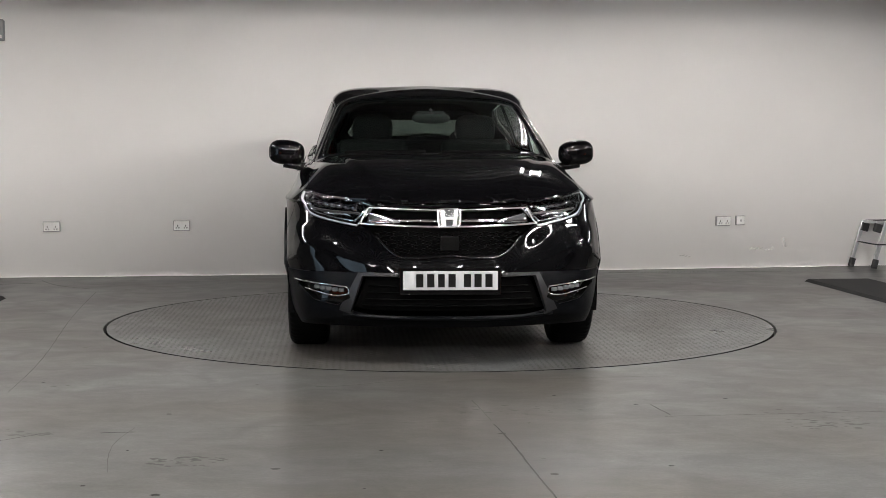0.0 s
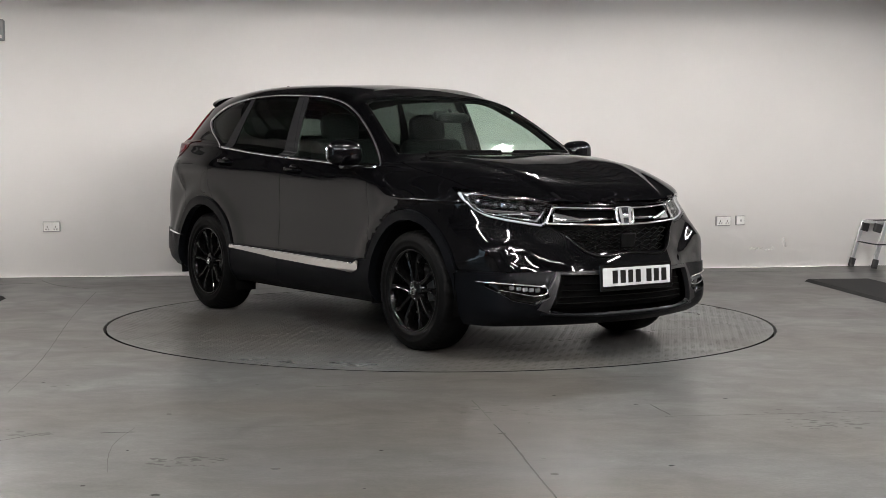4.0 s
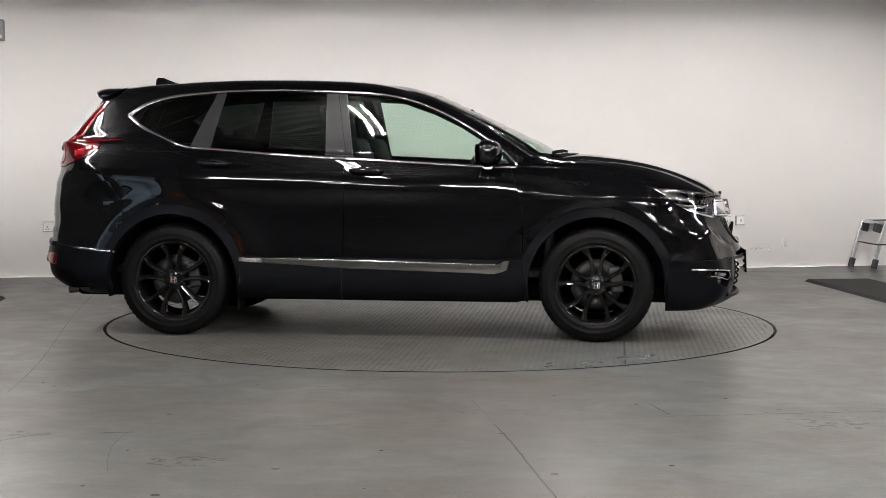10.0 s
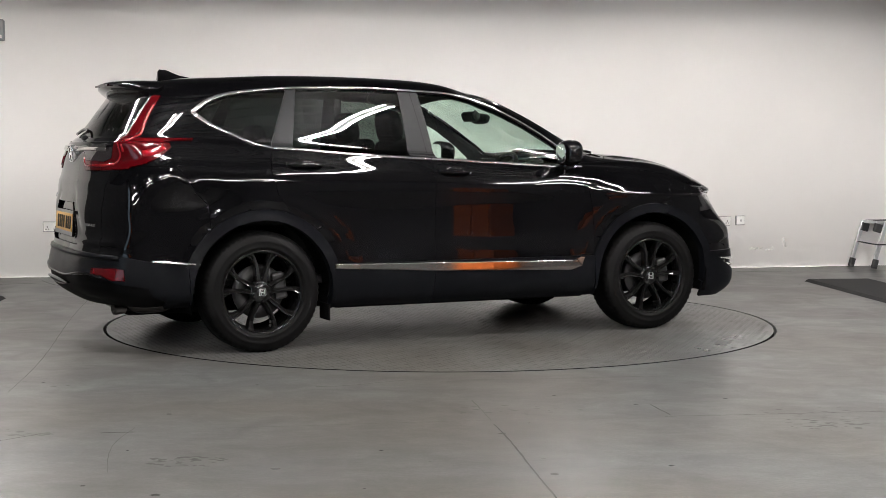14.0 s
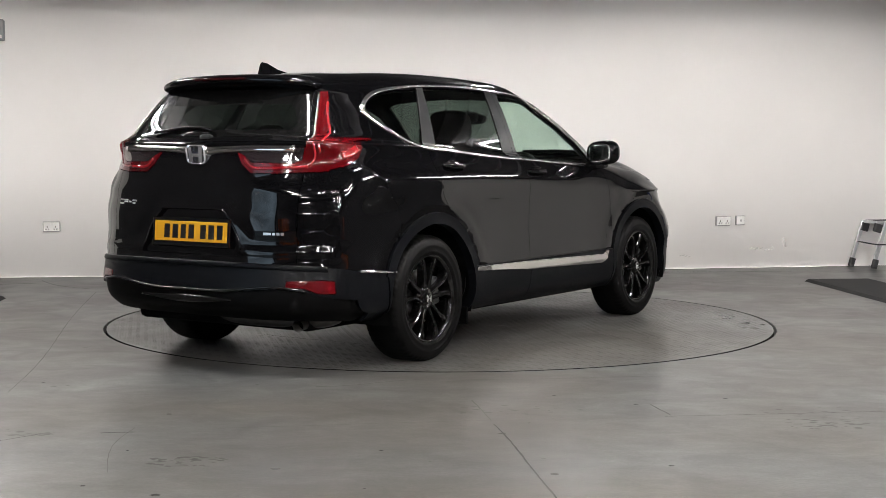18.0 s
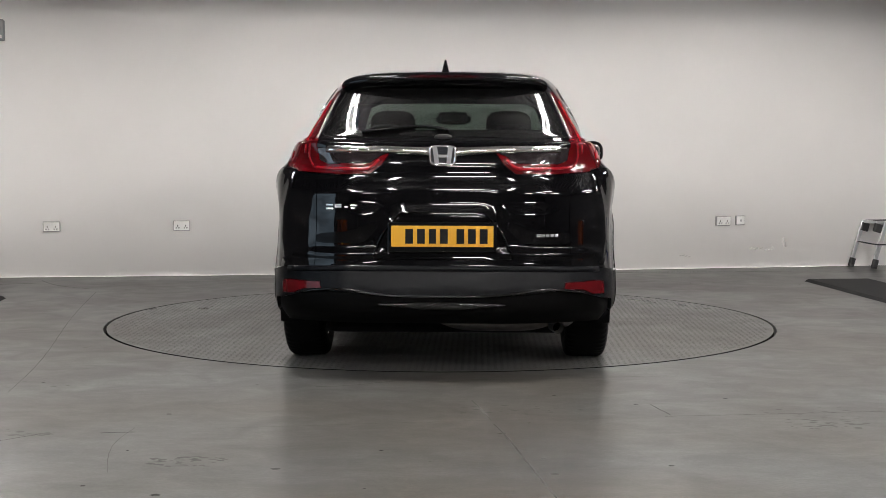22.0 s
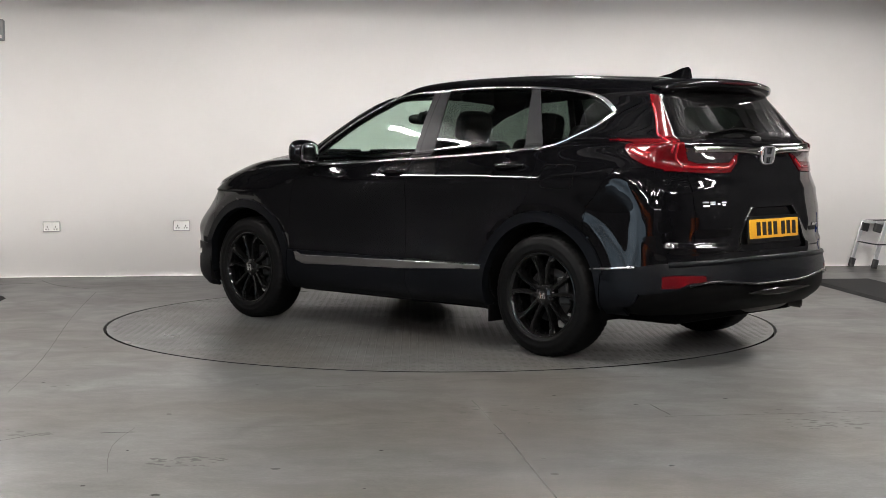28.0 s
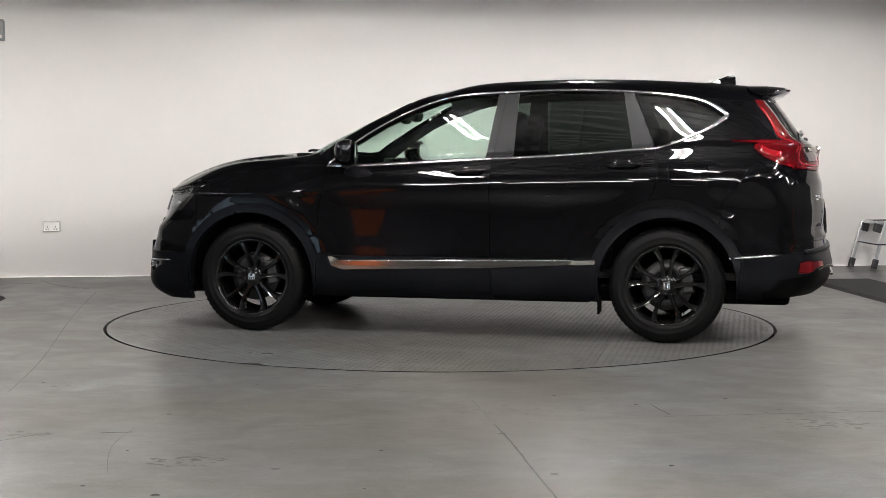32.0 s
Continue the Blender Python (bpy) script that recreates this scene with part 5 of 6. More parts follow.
def badge(parent, e, z, w, h, lean):
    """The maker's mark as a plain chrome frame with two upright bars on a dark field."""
    p, n = on_end(0, z, e)
    m = Matrix.Translation(p + Vector((e * 0.012, 0, 0))) @ pose(0, 0, 0, 0, -lean * e, 0)
    bd = empty("badge", m, parent)
    def rim(k):
        return [(w / 2 * k * math.copysign(abs(math.cos(a)) ** 0.45, math.cos(a)) * (1 + 0.07 * math.sin(a)), h / 2 * k * math.copysign(abs(math.sin(a)) ** 0.45, math.sin(a))) for a in np.linspace(0, 2 * math.pi, 40, endpoint=False)]
    bm = bmesh.new()
    prism(bm, rim(0.93), 0, -e * 0.012, e * 0.003)
    part("field", bm, BADGEBLUE, bd, "dark blue-black field")
    bm = bmesh.new()
    loops = [[bm.verts.new((e * d, y, q)) for y, q in rim(k)] for k, d in ((1.0, -0.012), (1.0, 0.006), (0.95, 0.012), (0.88, 0.012), (0.84, 0.004), (0.84, 0.0))]
    for p0, p1 in zip(loops, loops[1:]):
        for i in range(40):
            j = (i + 1) % 40
            bm.faces.new((p0[i], p0[j], p1[j], p1[i])).smooth = True
    bmesh.ops.recalc_face_normals(bm, faces=bm.faces)
    part("frame", bm, CHROME, bd)
    for s in (1, -1):
        bm = bmesh.new()
        prism(bm, [(s * w * 0.37, h * 0.40), (s * w * 0.20, h * 0.40), (s * w * 0.13, -h * 0.40), (s * w * 0.29, -h * 0.40)], 0, 0.0, e * 0.012)
        part("bar", bm, CHROME, bd)
    bm = bmesh.new()
    box(bm, 0.010, w * 0.34, h * 0.16, pose(e * 0.006, 0, -h * 0.02), 0.002)
    part("bar", bm, CHROME, bd)
    return bd


badge(grille, 1, 0.803, 0.135, 0.112, 12)


def number_plate(parent, e, x, z, h, material, label, lean):
    """A plate whose characters are plain dark bars."""
    pl = empty("number_plate", pose(x, 0, z, 0, lean, 0), parent)
    bm = bmesh.new()
    box(bm, 0.012, 0.556, h + 0.046, pose(-e * 0.004, 0, -0.004), 0.004)
    part("holder", bm, GLOSSBLK, pl)
    bm = bmesh.new()
    box(bm, 0.008, 0.52, h, pose(0, 0, 0), 0.003)
    part("plate", bm, material, pl, label)
    right = e  # the side to which the writing runs, seen from outside
    for i, (y, w) in enumerate(((-0.168, 0.050), (-0.108, 0.050), (-0.050, 0.046), (0.008, 0.050), (0.092, 0.050), (0.150, 0.050), (0.210, 0.050))):
        bm = bmesh.new()
        box(bm, 0.003, w * 0.80, h * 0.70, pose(e * 0.0045, right * y, 0), 0.001)
        part("character_bar", bm, INK, pl)
    bm = bmesh.new()
    box(bm, 0.003, 0.15, 0.006, pose(-e * 0.004, right * 0.02, -h / 2 - 0.011), 0.001)
    part("caption_bar", bm, WHITEPL, pl)
    return pl


number_plate(front_bumper, 1, 2.286, 0.468, 0.104, WHITEPL, "white front number plate", -3)
number_plate(tailgate, -1, -2.292, 0.742, 0.108, YELLOWPL, "yellow rear number plate", 4)
# chin of the front skirt and bars of the lower intake
for i, z in enumerate((0.315, 0.355, 0.395, 0.435)):
    half = ip(z, [(0.28, 0.50), (0.48, 0.44)])
    bm = strip(bmesh.new(), end_line([(-half, z), (0, z), (half, z)], 24, 1), 0.007, 0.006, lift_by=-0.035)
    part("intake_bar", bm, UNDER, skirt_f)
bm = strip(bmesh.new(), end_line([(-0.58, 0.275), (-0.40, 0.262), (0, 0.258), (0.40, 0.262), (0.58, 0.275)], 40, 1), 0.018, 0.014)
part("chin_bar", bm, CLAD, skirt_f, "satin grey chin edge")

# ---------------- bonnet and windscreen details ----------------
for s in (1, -1):
    for y0, y1, x0, x1 in ((s * 0.05 - 0.02, s * 0.55 - 0.02, 1.115, 1.045),):
        n = 16
        sp = []
        for i in range(n):
            f = i / (n - 1)
            sp.append(on_top(x0 + (x1 - x0) * f ** 1.6, y0 + (y1 - y0) * f))
        bm = strip(bmesh.new(), sp, 0.016, 0.012, lift_by=0.012)
        part("wiper", bm, UNDER, car, "black wiper blade")
bm = bmesh.new()
sp = [on_top(x, y) for x, y in curve([(1.06, -0.60), (1.13, -0.40), (1.145, 0.0), (1.13, 0.40), (1.06, 0.60)], 30)]
part("cowl", strip(bm, sp, 0.09, 0.004, lift_by=0.001), UNDER, car, "black plastic windscreen cowl")
for s in (1, -1):
    sp = [on_top(x, y) for x, y in curve([(0.92, s * 0.712), (0.62, s * 0.648), (0.345, s * 0.578)], 24)]
    part("pillar_edge", strip(bmesh.new(), sp, 0.014, 0.004), GLOSSBLK, car)
bm = bmesh.new()
box(bm, 0.05, 0.20, 0.07, pose(0.44, 0, 1.40, 0, -20, 0), 0.02)
part("sensor_box", bm, TRIMIN, car)

# ---------------- tail ----------------
for s in (1, -1):
    w = [0.035 + 0.030 * max(0.0, 1 - i / 8) ** 2 for i in range(30)]
    gl = [on_end(s * y, 1.170 + 0.012 * min(1, y / 0.3) - 0.004 * max(0, 1 - y / 0.12), -1) for y in np.linspace(0.0, 0.60, 30)]
    part("garnish", strip(bmesh.new(), gl, w, 0.012, lift_by=0.004), BRIGHTSTRIP, tailgate, "chrome tailgate garnish")
badge(tailgate, -1, 1.152, 0.140, 0.106, -8)
# spoiler
bm = bmesh.new()
rows = []
for i in range(41):
    y = 0.545 * math.sin(math.pi * (i / 40 - 0.5))
    f = abs(y) / 0.545
    e = math.sqrt(max(0.0, 1 - f ** 10))
    x1 = -2.055 + 0.11 * f ** 2
    zt = 1.588 - 0.020 * f ** 2 - 0.016 * f ** 8
    x0 = -1.80 + 0.02 * f ** 2
    prof = [(x0, zt + 0.004), (x0 - 0.12, zt + 0.003), (x1 + 0.03, zt - 0.006), (x1, zt - 0.018), (x1 + 0.006, zt - 0.045), (x1 + 0.035, zt - 0.068), (x1 + 0.075, zt - 0.078), (-1.90, zt - 0.05)]
    rows.append([bm.verts.new((-1.90 + (a - -1.90) * (0.45 + 0.55 * e), y, zt - 0.035 + (b - zt + 0.035) * (0.25 + 0.75 * e))) for a, b in prof])
for i in range(40):
    for j in range(7):
        bm.faces.new((rows[i][j], rows[i][j + 1], rows[i + 1][j + 1], rows[i + 1][j])).smooth = True
bm.faces.new(rows[0])
bm.faces.new(rows[-1][::-1])
bmesh.ops.recalc_face_normals(bm, faces=bm.faces)
spoiler = part("spoiler", bm, PAINT, tailgate, "gloss black roof spoiler")
bm = bmesh.new()
box(bm, 0.012, 0.36, 0.012, pose(-2.054, 0, 1.559), 0.003)
part("brake_light", bm, DARKRED, spoiler, "slim dark red brake light")
# rear wiper
sp = [on_end(y, z, -1) for y, z in curve([(0.42, 1.262), (0.25, 1.283), (0.05, 1.288), (-0.03, 1.272)], 16)]
part("rear_wiper", strip(bmesh.new(), sp, 0.014, 0.012, lift_by=0.010), GLOSSBLK, tailgate, "black rear wiper")
p, n = on_end(0.0, 1.245, -1)
bm = bmesh.new()
ellipsoid(bm, 0.018, 0.045, 0.016, 0.8, 0.8, Matrix.Translation(p), 20, 10)
part("wiper_boss", bm, TRIMIN, tailgate)
# raised edges round the plate recess, tailgate creases, badges as bars
for s in (1, -1):
    sp = [on_end(s * y, z, -1) for y, z in curve([(0.215, 0.862), (0.30, 0.76), (0.345, 0.66)], 14)]
    part("recess_edge", strip(bmesh.new(), sp, 0.010, 0.005), PAINT, tailgate)
for y, w, h, up in ((0.580, 0.040, 0.005, 0.010), (0.580, 0.040, 0.005, -0.010), (0.535, 0.036, 0.005, 0.010), (0.535, 0.036, 0.005, 0.0), (0.492, 0.018, 0.005, 0.0), (0.452, 0.036, 0.005, 0.008), (0.456, 0.022, 0.005, -0.006)):
    p, n = on_end(y, 0.888 + up, -1)
    bm = bmesh.new()
    box(bm, 0.006, w, h * 1.7, Matrix.Translation(p + n * 0.002) @ n.to_track_quat("X", "Z").to_matrix().to_4x4(), 0.002)
    part("model_badge_bar", bm, STEEL, tailgate, "chrome model badge bar")
for y, w in ((-0.50, 0.045), (-0.535, 0.018), (-0.558, 0.018), (-0.58, 0.018)):
    p, n = on_end(y, 0.745, -1)
    bm = bmesh.new()
    box(bm, 0.004, w, 0.015, Matrix.Translation(p + n * 0.002) @ n.to_track_quat("X", "Z").to_matrix().to_4x4(), 0.001)
    part("small_badge_bar", bm, CHROME, tailgate, "small chrome badge bar")
# rear skirt mouldings and exhaust
sp = [on_end(y, z, -1) for y, z in curve([(-0.80, 0.565), (-0.5, 0.575), (0, 0.578), (0.5, 0.575), (0.80, 0.565)], 40)]
part("step_edge", strip(bmesh.new(), sp, 0.03, 0.014), CLAD, skirt_r)
sp = [on_end(y, z, -1) for y, z in curve([(-0.72, 0.452), (-0.58, 0.470), (-0.3, 0.447), (0, 0.440), (0.3, 0.447), (0.58, 0.470), (0.72, 0.452)], 50)]
part("skirt_bead", strip(bmesh.new(), sp, 0.014, 0.012), GLOSSBLK, skirt_r)
sp = [on_end(y, z, -1) for y, z in curve([(-0.32, 0.398), (0, 0.392), (0.32, 0.398)], 30)]
part("skid_inlay", strip(bmesh.new(), sp, [0.006 + 0.034 * math.sin(math.pi * i / 29) for i in range(30)], 0.012), GLOSSBLK, skirt_r)
bm = bmesh.new()
tube(bm, [(-1.75, -0.52, 0.27), (-2.0, -0.56, 0.27), (-2.13, -0.60, 0.258)], 0.032, 18, cap=False)
tube(bm, [(-2.13, -0.60, 0.258), (-1.75, -0.52, 0.27)], 0.028, 18, cap=False)
part("exhaust_pipe", bm, CAST, car, "dull steel exhaust tailpipe")
bm = bmesh.new()
ellipsoid(bm, 0.18, 0.42, 0.09, 0.7, 0.7, pose(-1.92, -0.28, 0.30), 28, 14)
part("silencer", bm, CAST, car, "grey metal silencer box")
for s in (1, -1):
    bm = bmesh.new()
    box(bm, 0.012, 0.16, 0.10, pose(-0.915, s * 0.80, 0.215), 0.004)
    part("mud_flap", bm, UNDER, car)
bm = bmesh.new()
prism(bm, [(-1.47, 1.612), (-1.58, 1.632), (-1.66, 1.664), (-1.700, 1.668), (-1.712, 1.655), (-1.715, 1.600)], 1, -0.020, 0.020)
for v in bm.verts:
    v.co.y *= 1 - 0.82 * max(0.0, min(1.0, (v.co.z - 1.61) / 0.055))
part("antenna_fin", bm, PAINT, car, "black shark-fin aerial")

# ---------------- cabin ----------------
def seat(x, y, w, parent, rest=True):
    st = empty("seat", pose(x, y, 0.42), parent)
    bm = bmesh.new()
    box(bm, 0.52, w, 0.18, pose(0.05, 0, 0.10, 0, -6, 0), 0.05, 3)
    part("cushion", smooth(bm), LEATHER, st)
    bm = bmesh.new()
    box(bm, 0.15, w, 0.72, pose(-0.31, 0, 0.48, 0, -18, 0), 0.06, 3)
    part("backrest", smooth(bm), LEATHER, st)
    return st


def headrest(x, y, z, st, w=0.25):
    bm = bmesh.new()
    ellipsoid(bm, 0.055, w / 2, 0.105, 0.6, 0.6, pose(x, y, z, 0, -10, 0), 20, 12)
    part("headrest", bm, LEATHER, st)
    for s in (-1, 1):
        bm = bmesh.new()
        tube(bm, [(x + 0.005, y + s * 0.05, z - 0.15), (x, y + s * 0.05, z - 0.05)], 0.006, 6)
        part("headrest_post", bm, STEEL, st)


for y in (0.37, -0.37):
    st = seat(0.14, y, 0.50, car)
    headrest(-0.46, 0, 0.90, st, 0.29)
st = seat(-0.78, 0, 1.26, car)
for y in (0.36, 0.0, -0.36):
    headrest(-0.42, y, 0.80 - (0.05 if y == 0 else 0), st, 0.22)
bm = bmesh.new()
rows = []
for x, z in ((1.16, 1.03), (1.02, 1.065), (0.82, 1.075), (0.66, 1.05), (0.58, 0.98), (0.60, 0.84), (0.72, 0.70)):
    rows.append([bm.verts.new((x + 0.05 * (1 - abs(f)) * 0.3 - 0.12 * abs(f) ** 3 * (x > 0.9), f * 0.72, z - 0.02 * abs(f))) for f in np.linspace(-1, 1, 17)])
for i in range(len(rows) - 1):
    for j in range(16):
        bm.faces.new((rows[i][j], rows[i][j + 1], rows[i + 1][j + 1], rows[i + 1][j])).smooth = True
part("dashboard", bm, TRIMIN, car, "dark soft-touch dashboard")
bm = bmesh.new()
box(bm, 0.02, 0.22, 0.12, pose(0.60, 0.0, 1.06, 0, -15, 0), 0.008)
part("screen", bm, GLOSSBLK, car)
bm = bmesh.new()
box(bm, 0.13, 0.28, 0.06, pose(0.68, -0.37, 1.085), 0.025)
part("instrument_hood", bm, TRIMIN, car)
sw = empty("steering_wheel", pose(0.47, -0.37, 0.985, 0, -62, 0), car)
bm = bmesh.new()
ring_pts = [(0.185 * math.cos(a), 0.185 * math.sin(a), 0) for a in np.linspace(0, 2 * math.pi, 41)]
tube(bm, ring_pts, 0.015, 10, cap=False)
part("wheel_rim", bm, LEATHER, sw)
bm = bmesh.new()
ellipsoid(bm, 0.07, 0.085, 0.03, 0.8, 0.8, None, 20, 10)
for a in (90, -90, 180):
    box(bm, 0.17 if a == 180 else 0.03, 0.03 if a == 180 else 0.17, 0.015, pose(-0.09 if a == 180 else 0, 0.09 * (1 if a == 90 else -1) if a != 180 else 0, 0), 0.004)
part("spokes", bm, TRIMIN, sw)
bm = bmesh.new()
ellipsoid(bm, 0.02, 0.125, 0.036, 0.7, 0.7, pose(0.52, 0, 1.385, 0, 10, 0), 24, 12)
part("rear_view_mirror", bm, TRIMIN, car, "black rear-view mirror")
bm = bmesh.new()
tube(bm, [(0.52, 0, 1.40), (0.47, 0, 1.44)], 0.012, 8)
part("mirror_stalk", bm, TRIMIN, car)
bm = bmesh.new()
box(bm, 2.9, 1.42, 0.05, pose(-0.45, 0, 0.40), 0.01)
box(bm, 0.05, 1.40, 0.55, pose(1.03, 0, 0.70), 0.01)
box(bm, 0.95, 1.30, 0.05, pose(-1.55, 0, 0.75), 0.01)
part("cabin_floor", bm, TRIMIN, car, "dark cabin floor and bulkhead")
bm = bmesh.new()
box(bm, 0.70, 1.00, 0.45, pose(1.50, 0, 0.58), 0.05)
part("engine_bay", bm, UNDER, car)


# ================= things in the hall =================
SOCKETWHITE = mat("socket_white_plastic", (0.64, 0.635, 0.62), 0.4)
RUBBERMAT = mat("black_rubber_mat", (0.007, 0.007, 0.0075), 0.7, spec=0.2, vary=0.25, scale=9, bump=0.3, bscale=90)
ALU = mat("ladder_aluminium", (0.62, 0.63, 0.64), 0.32, 1.0, vary=0.08, scale=25)
BLACKPL = mat("black_plastic", (0.015, 0.015, 0.016), 0.45)
GREYBOX = mat("grey_box_plastic", (0.24, 0.24, 0.242), 0.5)
CHALK = mat("pale_scuff", (0.10, 0.099, 0.096), 0.6)
DARKMARK = mat("dark_crack", (0.016, 0.015, 0.014), 0.8)
GRIME = mat("wall_scuff", (0.50, 0.49, 0.47), 0.95, 0.0, 0.0, 0.0)
ORANGE = mat("orange_enamel", (0.48, 0.10, 0.010), 0.4, vary=0.08, scale=3)


def wall_frame(x, z):
    """A pose on the far wall: its y axis points into the wall."""
    sl = (wall_line(x + 0.05) - wall_line(x - 0.05)) / 0.1
    return pose(x, wall_line(x), z, 0, 0, math.degrees(math.atan(sl)))


def socket(x, z, w=0.147, double=True):
    ob = tagged(empty("wall_socket" if double else "wall_switch", wall_frame(x, z)), "white double mains socket on the wall" if double else "white single fused switch plate on the wall", "socket" if double else "switch", "sockets on the far wall")
    # grey box wider than the plate: the plate's shadow outline as colour
    bm = bmesh.new()
    box(bm, w + 0.006, 0.03, 0.094, pose(0, -0.015, 0), 0.006)
    part("outline_box", bm, GREYBOX, ob)
    bm = bmesh.new()
    box(bm, w - 0.006, 0.008, 0.082, pose(0, -0.034, 0), 0.003)
    part("face_plate", bm, SOCKETWHITE, ob)
    for c in ((-0.036, 0.036) if double else (0.0,)):
        if double:
            for dx, dz, sx, sz in ((0, 0.008, 0.005, 0.009), (-0.011, -0.012, 0.008, 0.005), (0.011, -0.012, 0.008, 0.005)):
                bm = bmesh.new()
                box(bm, sx * 1.7, 0.003, sz * 1.7, pose(c + dx, -0.0385, dz - 0.008))
                part("pin_hole", bm, BLACKPL, ob)
        bm = bmesh.new()
        box(bm, 0.014, 0.006, 0.022, pose(c * 0.45, -0.040, 0.024 if double else 0), 0.002)
        part("rocker", bm, SOCKETWHITE if double else GREYBOX, ob)
    return ob


socket(-3.53, 0.462)
socket(-2.38, 0.466)
socket(2.785, 0.470)
socket(2.96, 0.474, 0.088, False)

bx = tagged(empty("alarm_box", wall_frame(-3.985, 2.225)), "small grey control box high on the wall", "control box")
bm = bmesh.new()
box(bm, 0.16, 0.09, 0.19, pose(0, -0.045, 0), 0.012)
part("case", bm, GREYBOX, bx)
bm = bmesh.new()
box(bm, 0.13, 0.006, 0.03, pose(0, -0.092, -0.06), 0.002)
part("label_strip", bm, SOCKETWHITE, bx)

# skirting bead of sealant along the wall
bm = bmesh.new()
prev = None
for i in range(0, 61):
    x = xs[i]
    row = [bm.verts.new((x, wall_line(x) - d, z)) for d, z in ((0.0, 0.007), (0.002, 0.006), (0.003, 0.004), (0.004, 0.002), (0.02, 0.001))]
    if prev:
        for j in range(4):
            bm.faces.new((prev[j], row[j], row[j + 1], prev[j + 1])).smooth = True
    prev = row
bmesh.ops.recalc_face_normals(bm, faces=bm.faces)
tagged(part("baseboard", bm, WALLPAINT), "thin white bead along the foot of the wall", "baseboard", kind="structure")
# narrow dark line on the floor, its outer edge uneven
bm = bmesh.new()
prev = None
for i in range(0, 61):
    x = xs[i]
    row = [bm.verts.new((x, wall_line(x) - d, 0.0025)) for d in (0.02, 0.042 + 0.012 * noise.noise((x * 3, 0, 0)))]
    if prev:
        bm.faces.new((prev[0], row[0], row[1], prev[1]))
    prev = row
tagged(part("trim", bm, DARKMARK), "dark uneven line where floor meets wall", "trim", kind="structure")


def mat_thing(x, y, w, l, turn, label):
    ob = tagged(empty("rubber_mat", pose(x, y, 0, 0, 0, turn)), label, "mat", "rubber mats beside the turntable")
    bm = bmesh.new()
    box(bm, w, l, 0.022, pose(0, 0, 0.011), 0.006)
    part("sheet", bm, RUBBERMAT, ob)
    for s in (-1, 1):
        bm = bmesh.new()
        prism(bm, [(s * w / 2, 0.0), (s * (w / 2 + 0.03), 0.0), (s * w / 2, 0.02)], 1, -l / 2, l / 2)
        part("sloped_edge", bm, RUBBERMAT, ob)
    return ob


mat_thing(3.665, 1.96, 0.56, 2.0, 5.5, "black rubber mat lying flat on the floor")
mat_thing(-3.60, 0.35, 0.50, 2.0, 5.0, "black rubber mat lying flat on the floor")

# small aluminium step ladder against the wall
lad = tagged(empty("step_ladder", pose(4.15, 4.42, 0, 0, 0, 12)), "small silver aluminium step ladder with black feet against the wall", "step ladder")
for dx, dy in ((0.0, 0.10), (0.11, -0.16)):
    bm = bmesh.new()
    box(bm, 0.042, 0.022, 0.47, pose(dx + 0.070, dy + 0.015, 0.24, 0, 17, 0), 0.004)
    part("rail", bm, ALU, lad)
    bm = bmesh.new()
    box(bm, 0.05, 0.05, 0.09, pose(dx + 0.012, dy, 0.045, 0, 15, 0), 0.008)
    part("foot", bm, BLACKPL, lad)
for dx, dy in ((0.50, 0.10), (0.62, -0.16)):
    bm = bmesh.new()
    tube(bm, [(dx, dy, 0.02), (dx - 0.12, dy + 0.03, 0.46)], 0.018, 8)
    part("rail", bm, ALU, lad)
    bm = bmesh.new()
    box(bm, 0.05, 0.05, 0.09, pose(dx, dy, 0.045, 0, -15, 0), 0.008)
    part("foot", bm, BLACKPL, lad)
bm = bmesh.new()
tube(bm, curve([(0.08, 0.11, 0.25), (0.05, -0.02, 0.255), (0.12, -0.15, 0.24), (0.26, -0.17, 0.235)], 16), 0.007, 8)
part("strap", bm, BLACKPL, lad, "black safety strap")
for z, x0, x1 in ((0.455, 0.13, 0.50),):
    bm = bmesh.new()
    box(bm, x1 - x0, 0.26, 0.03, pose((x0 + x1) / 2, -0.02, z), 0.006)
    part("tread", bm, ALU, lad)
    for i in range(5):
        bm = bmesh.new()
        box(bm, x1 - x0 - 0.02, 0.014, 0.004, pose((x0 + x1) / 2, -0.12 + 0.05 * i, z + 0.016), 0.001)
        part("grip_strip", bm, BLACKPL, lad)
for y in (-0.15, 0.11):
    bm = bmesh.new()
    box(bm, 0.085, 0.035, 0.085, pose(0.15, y, 0.40, 0, 15, 0), 0.008)
    part("hinge", bm, BLACKPL, lad)

# floor joint, cracks, chips and marks
bpy_floor = bpy.data.objects["floor"]


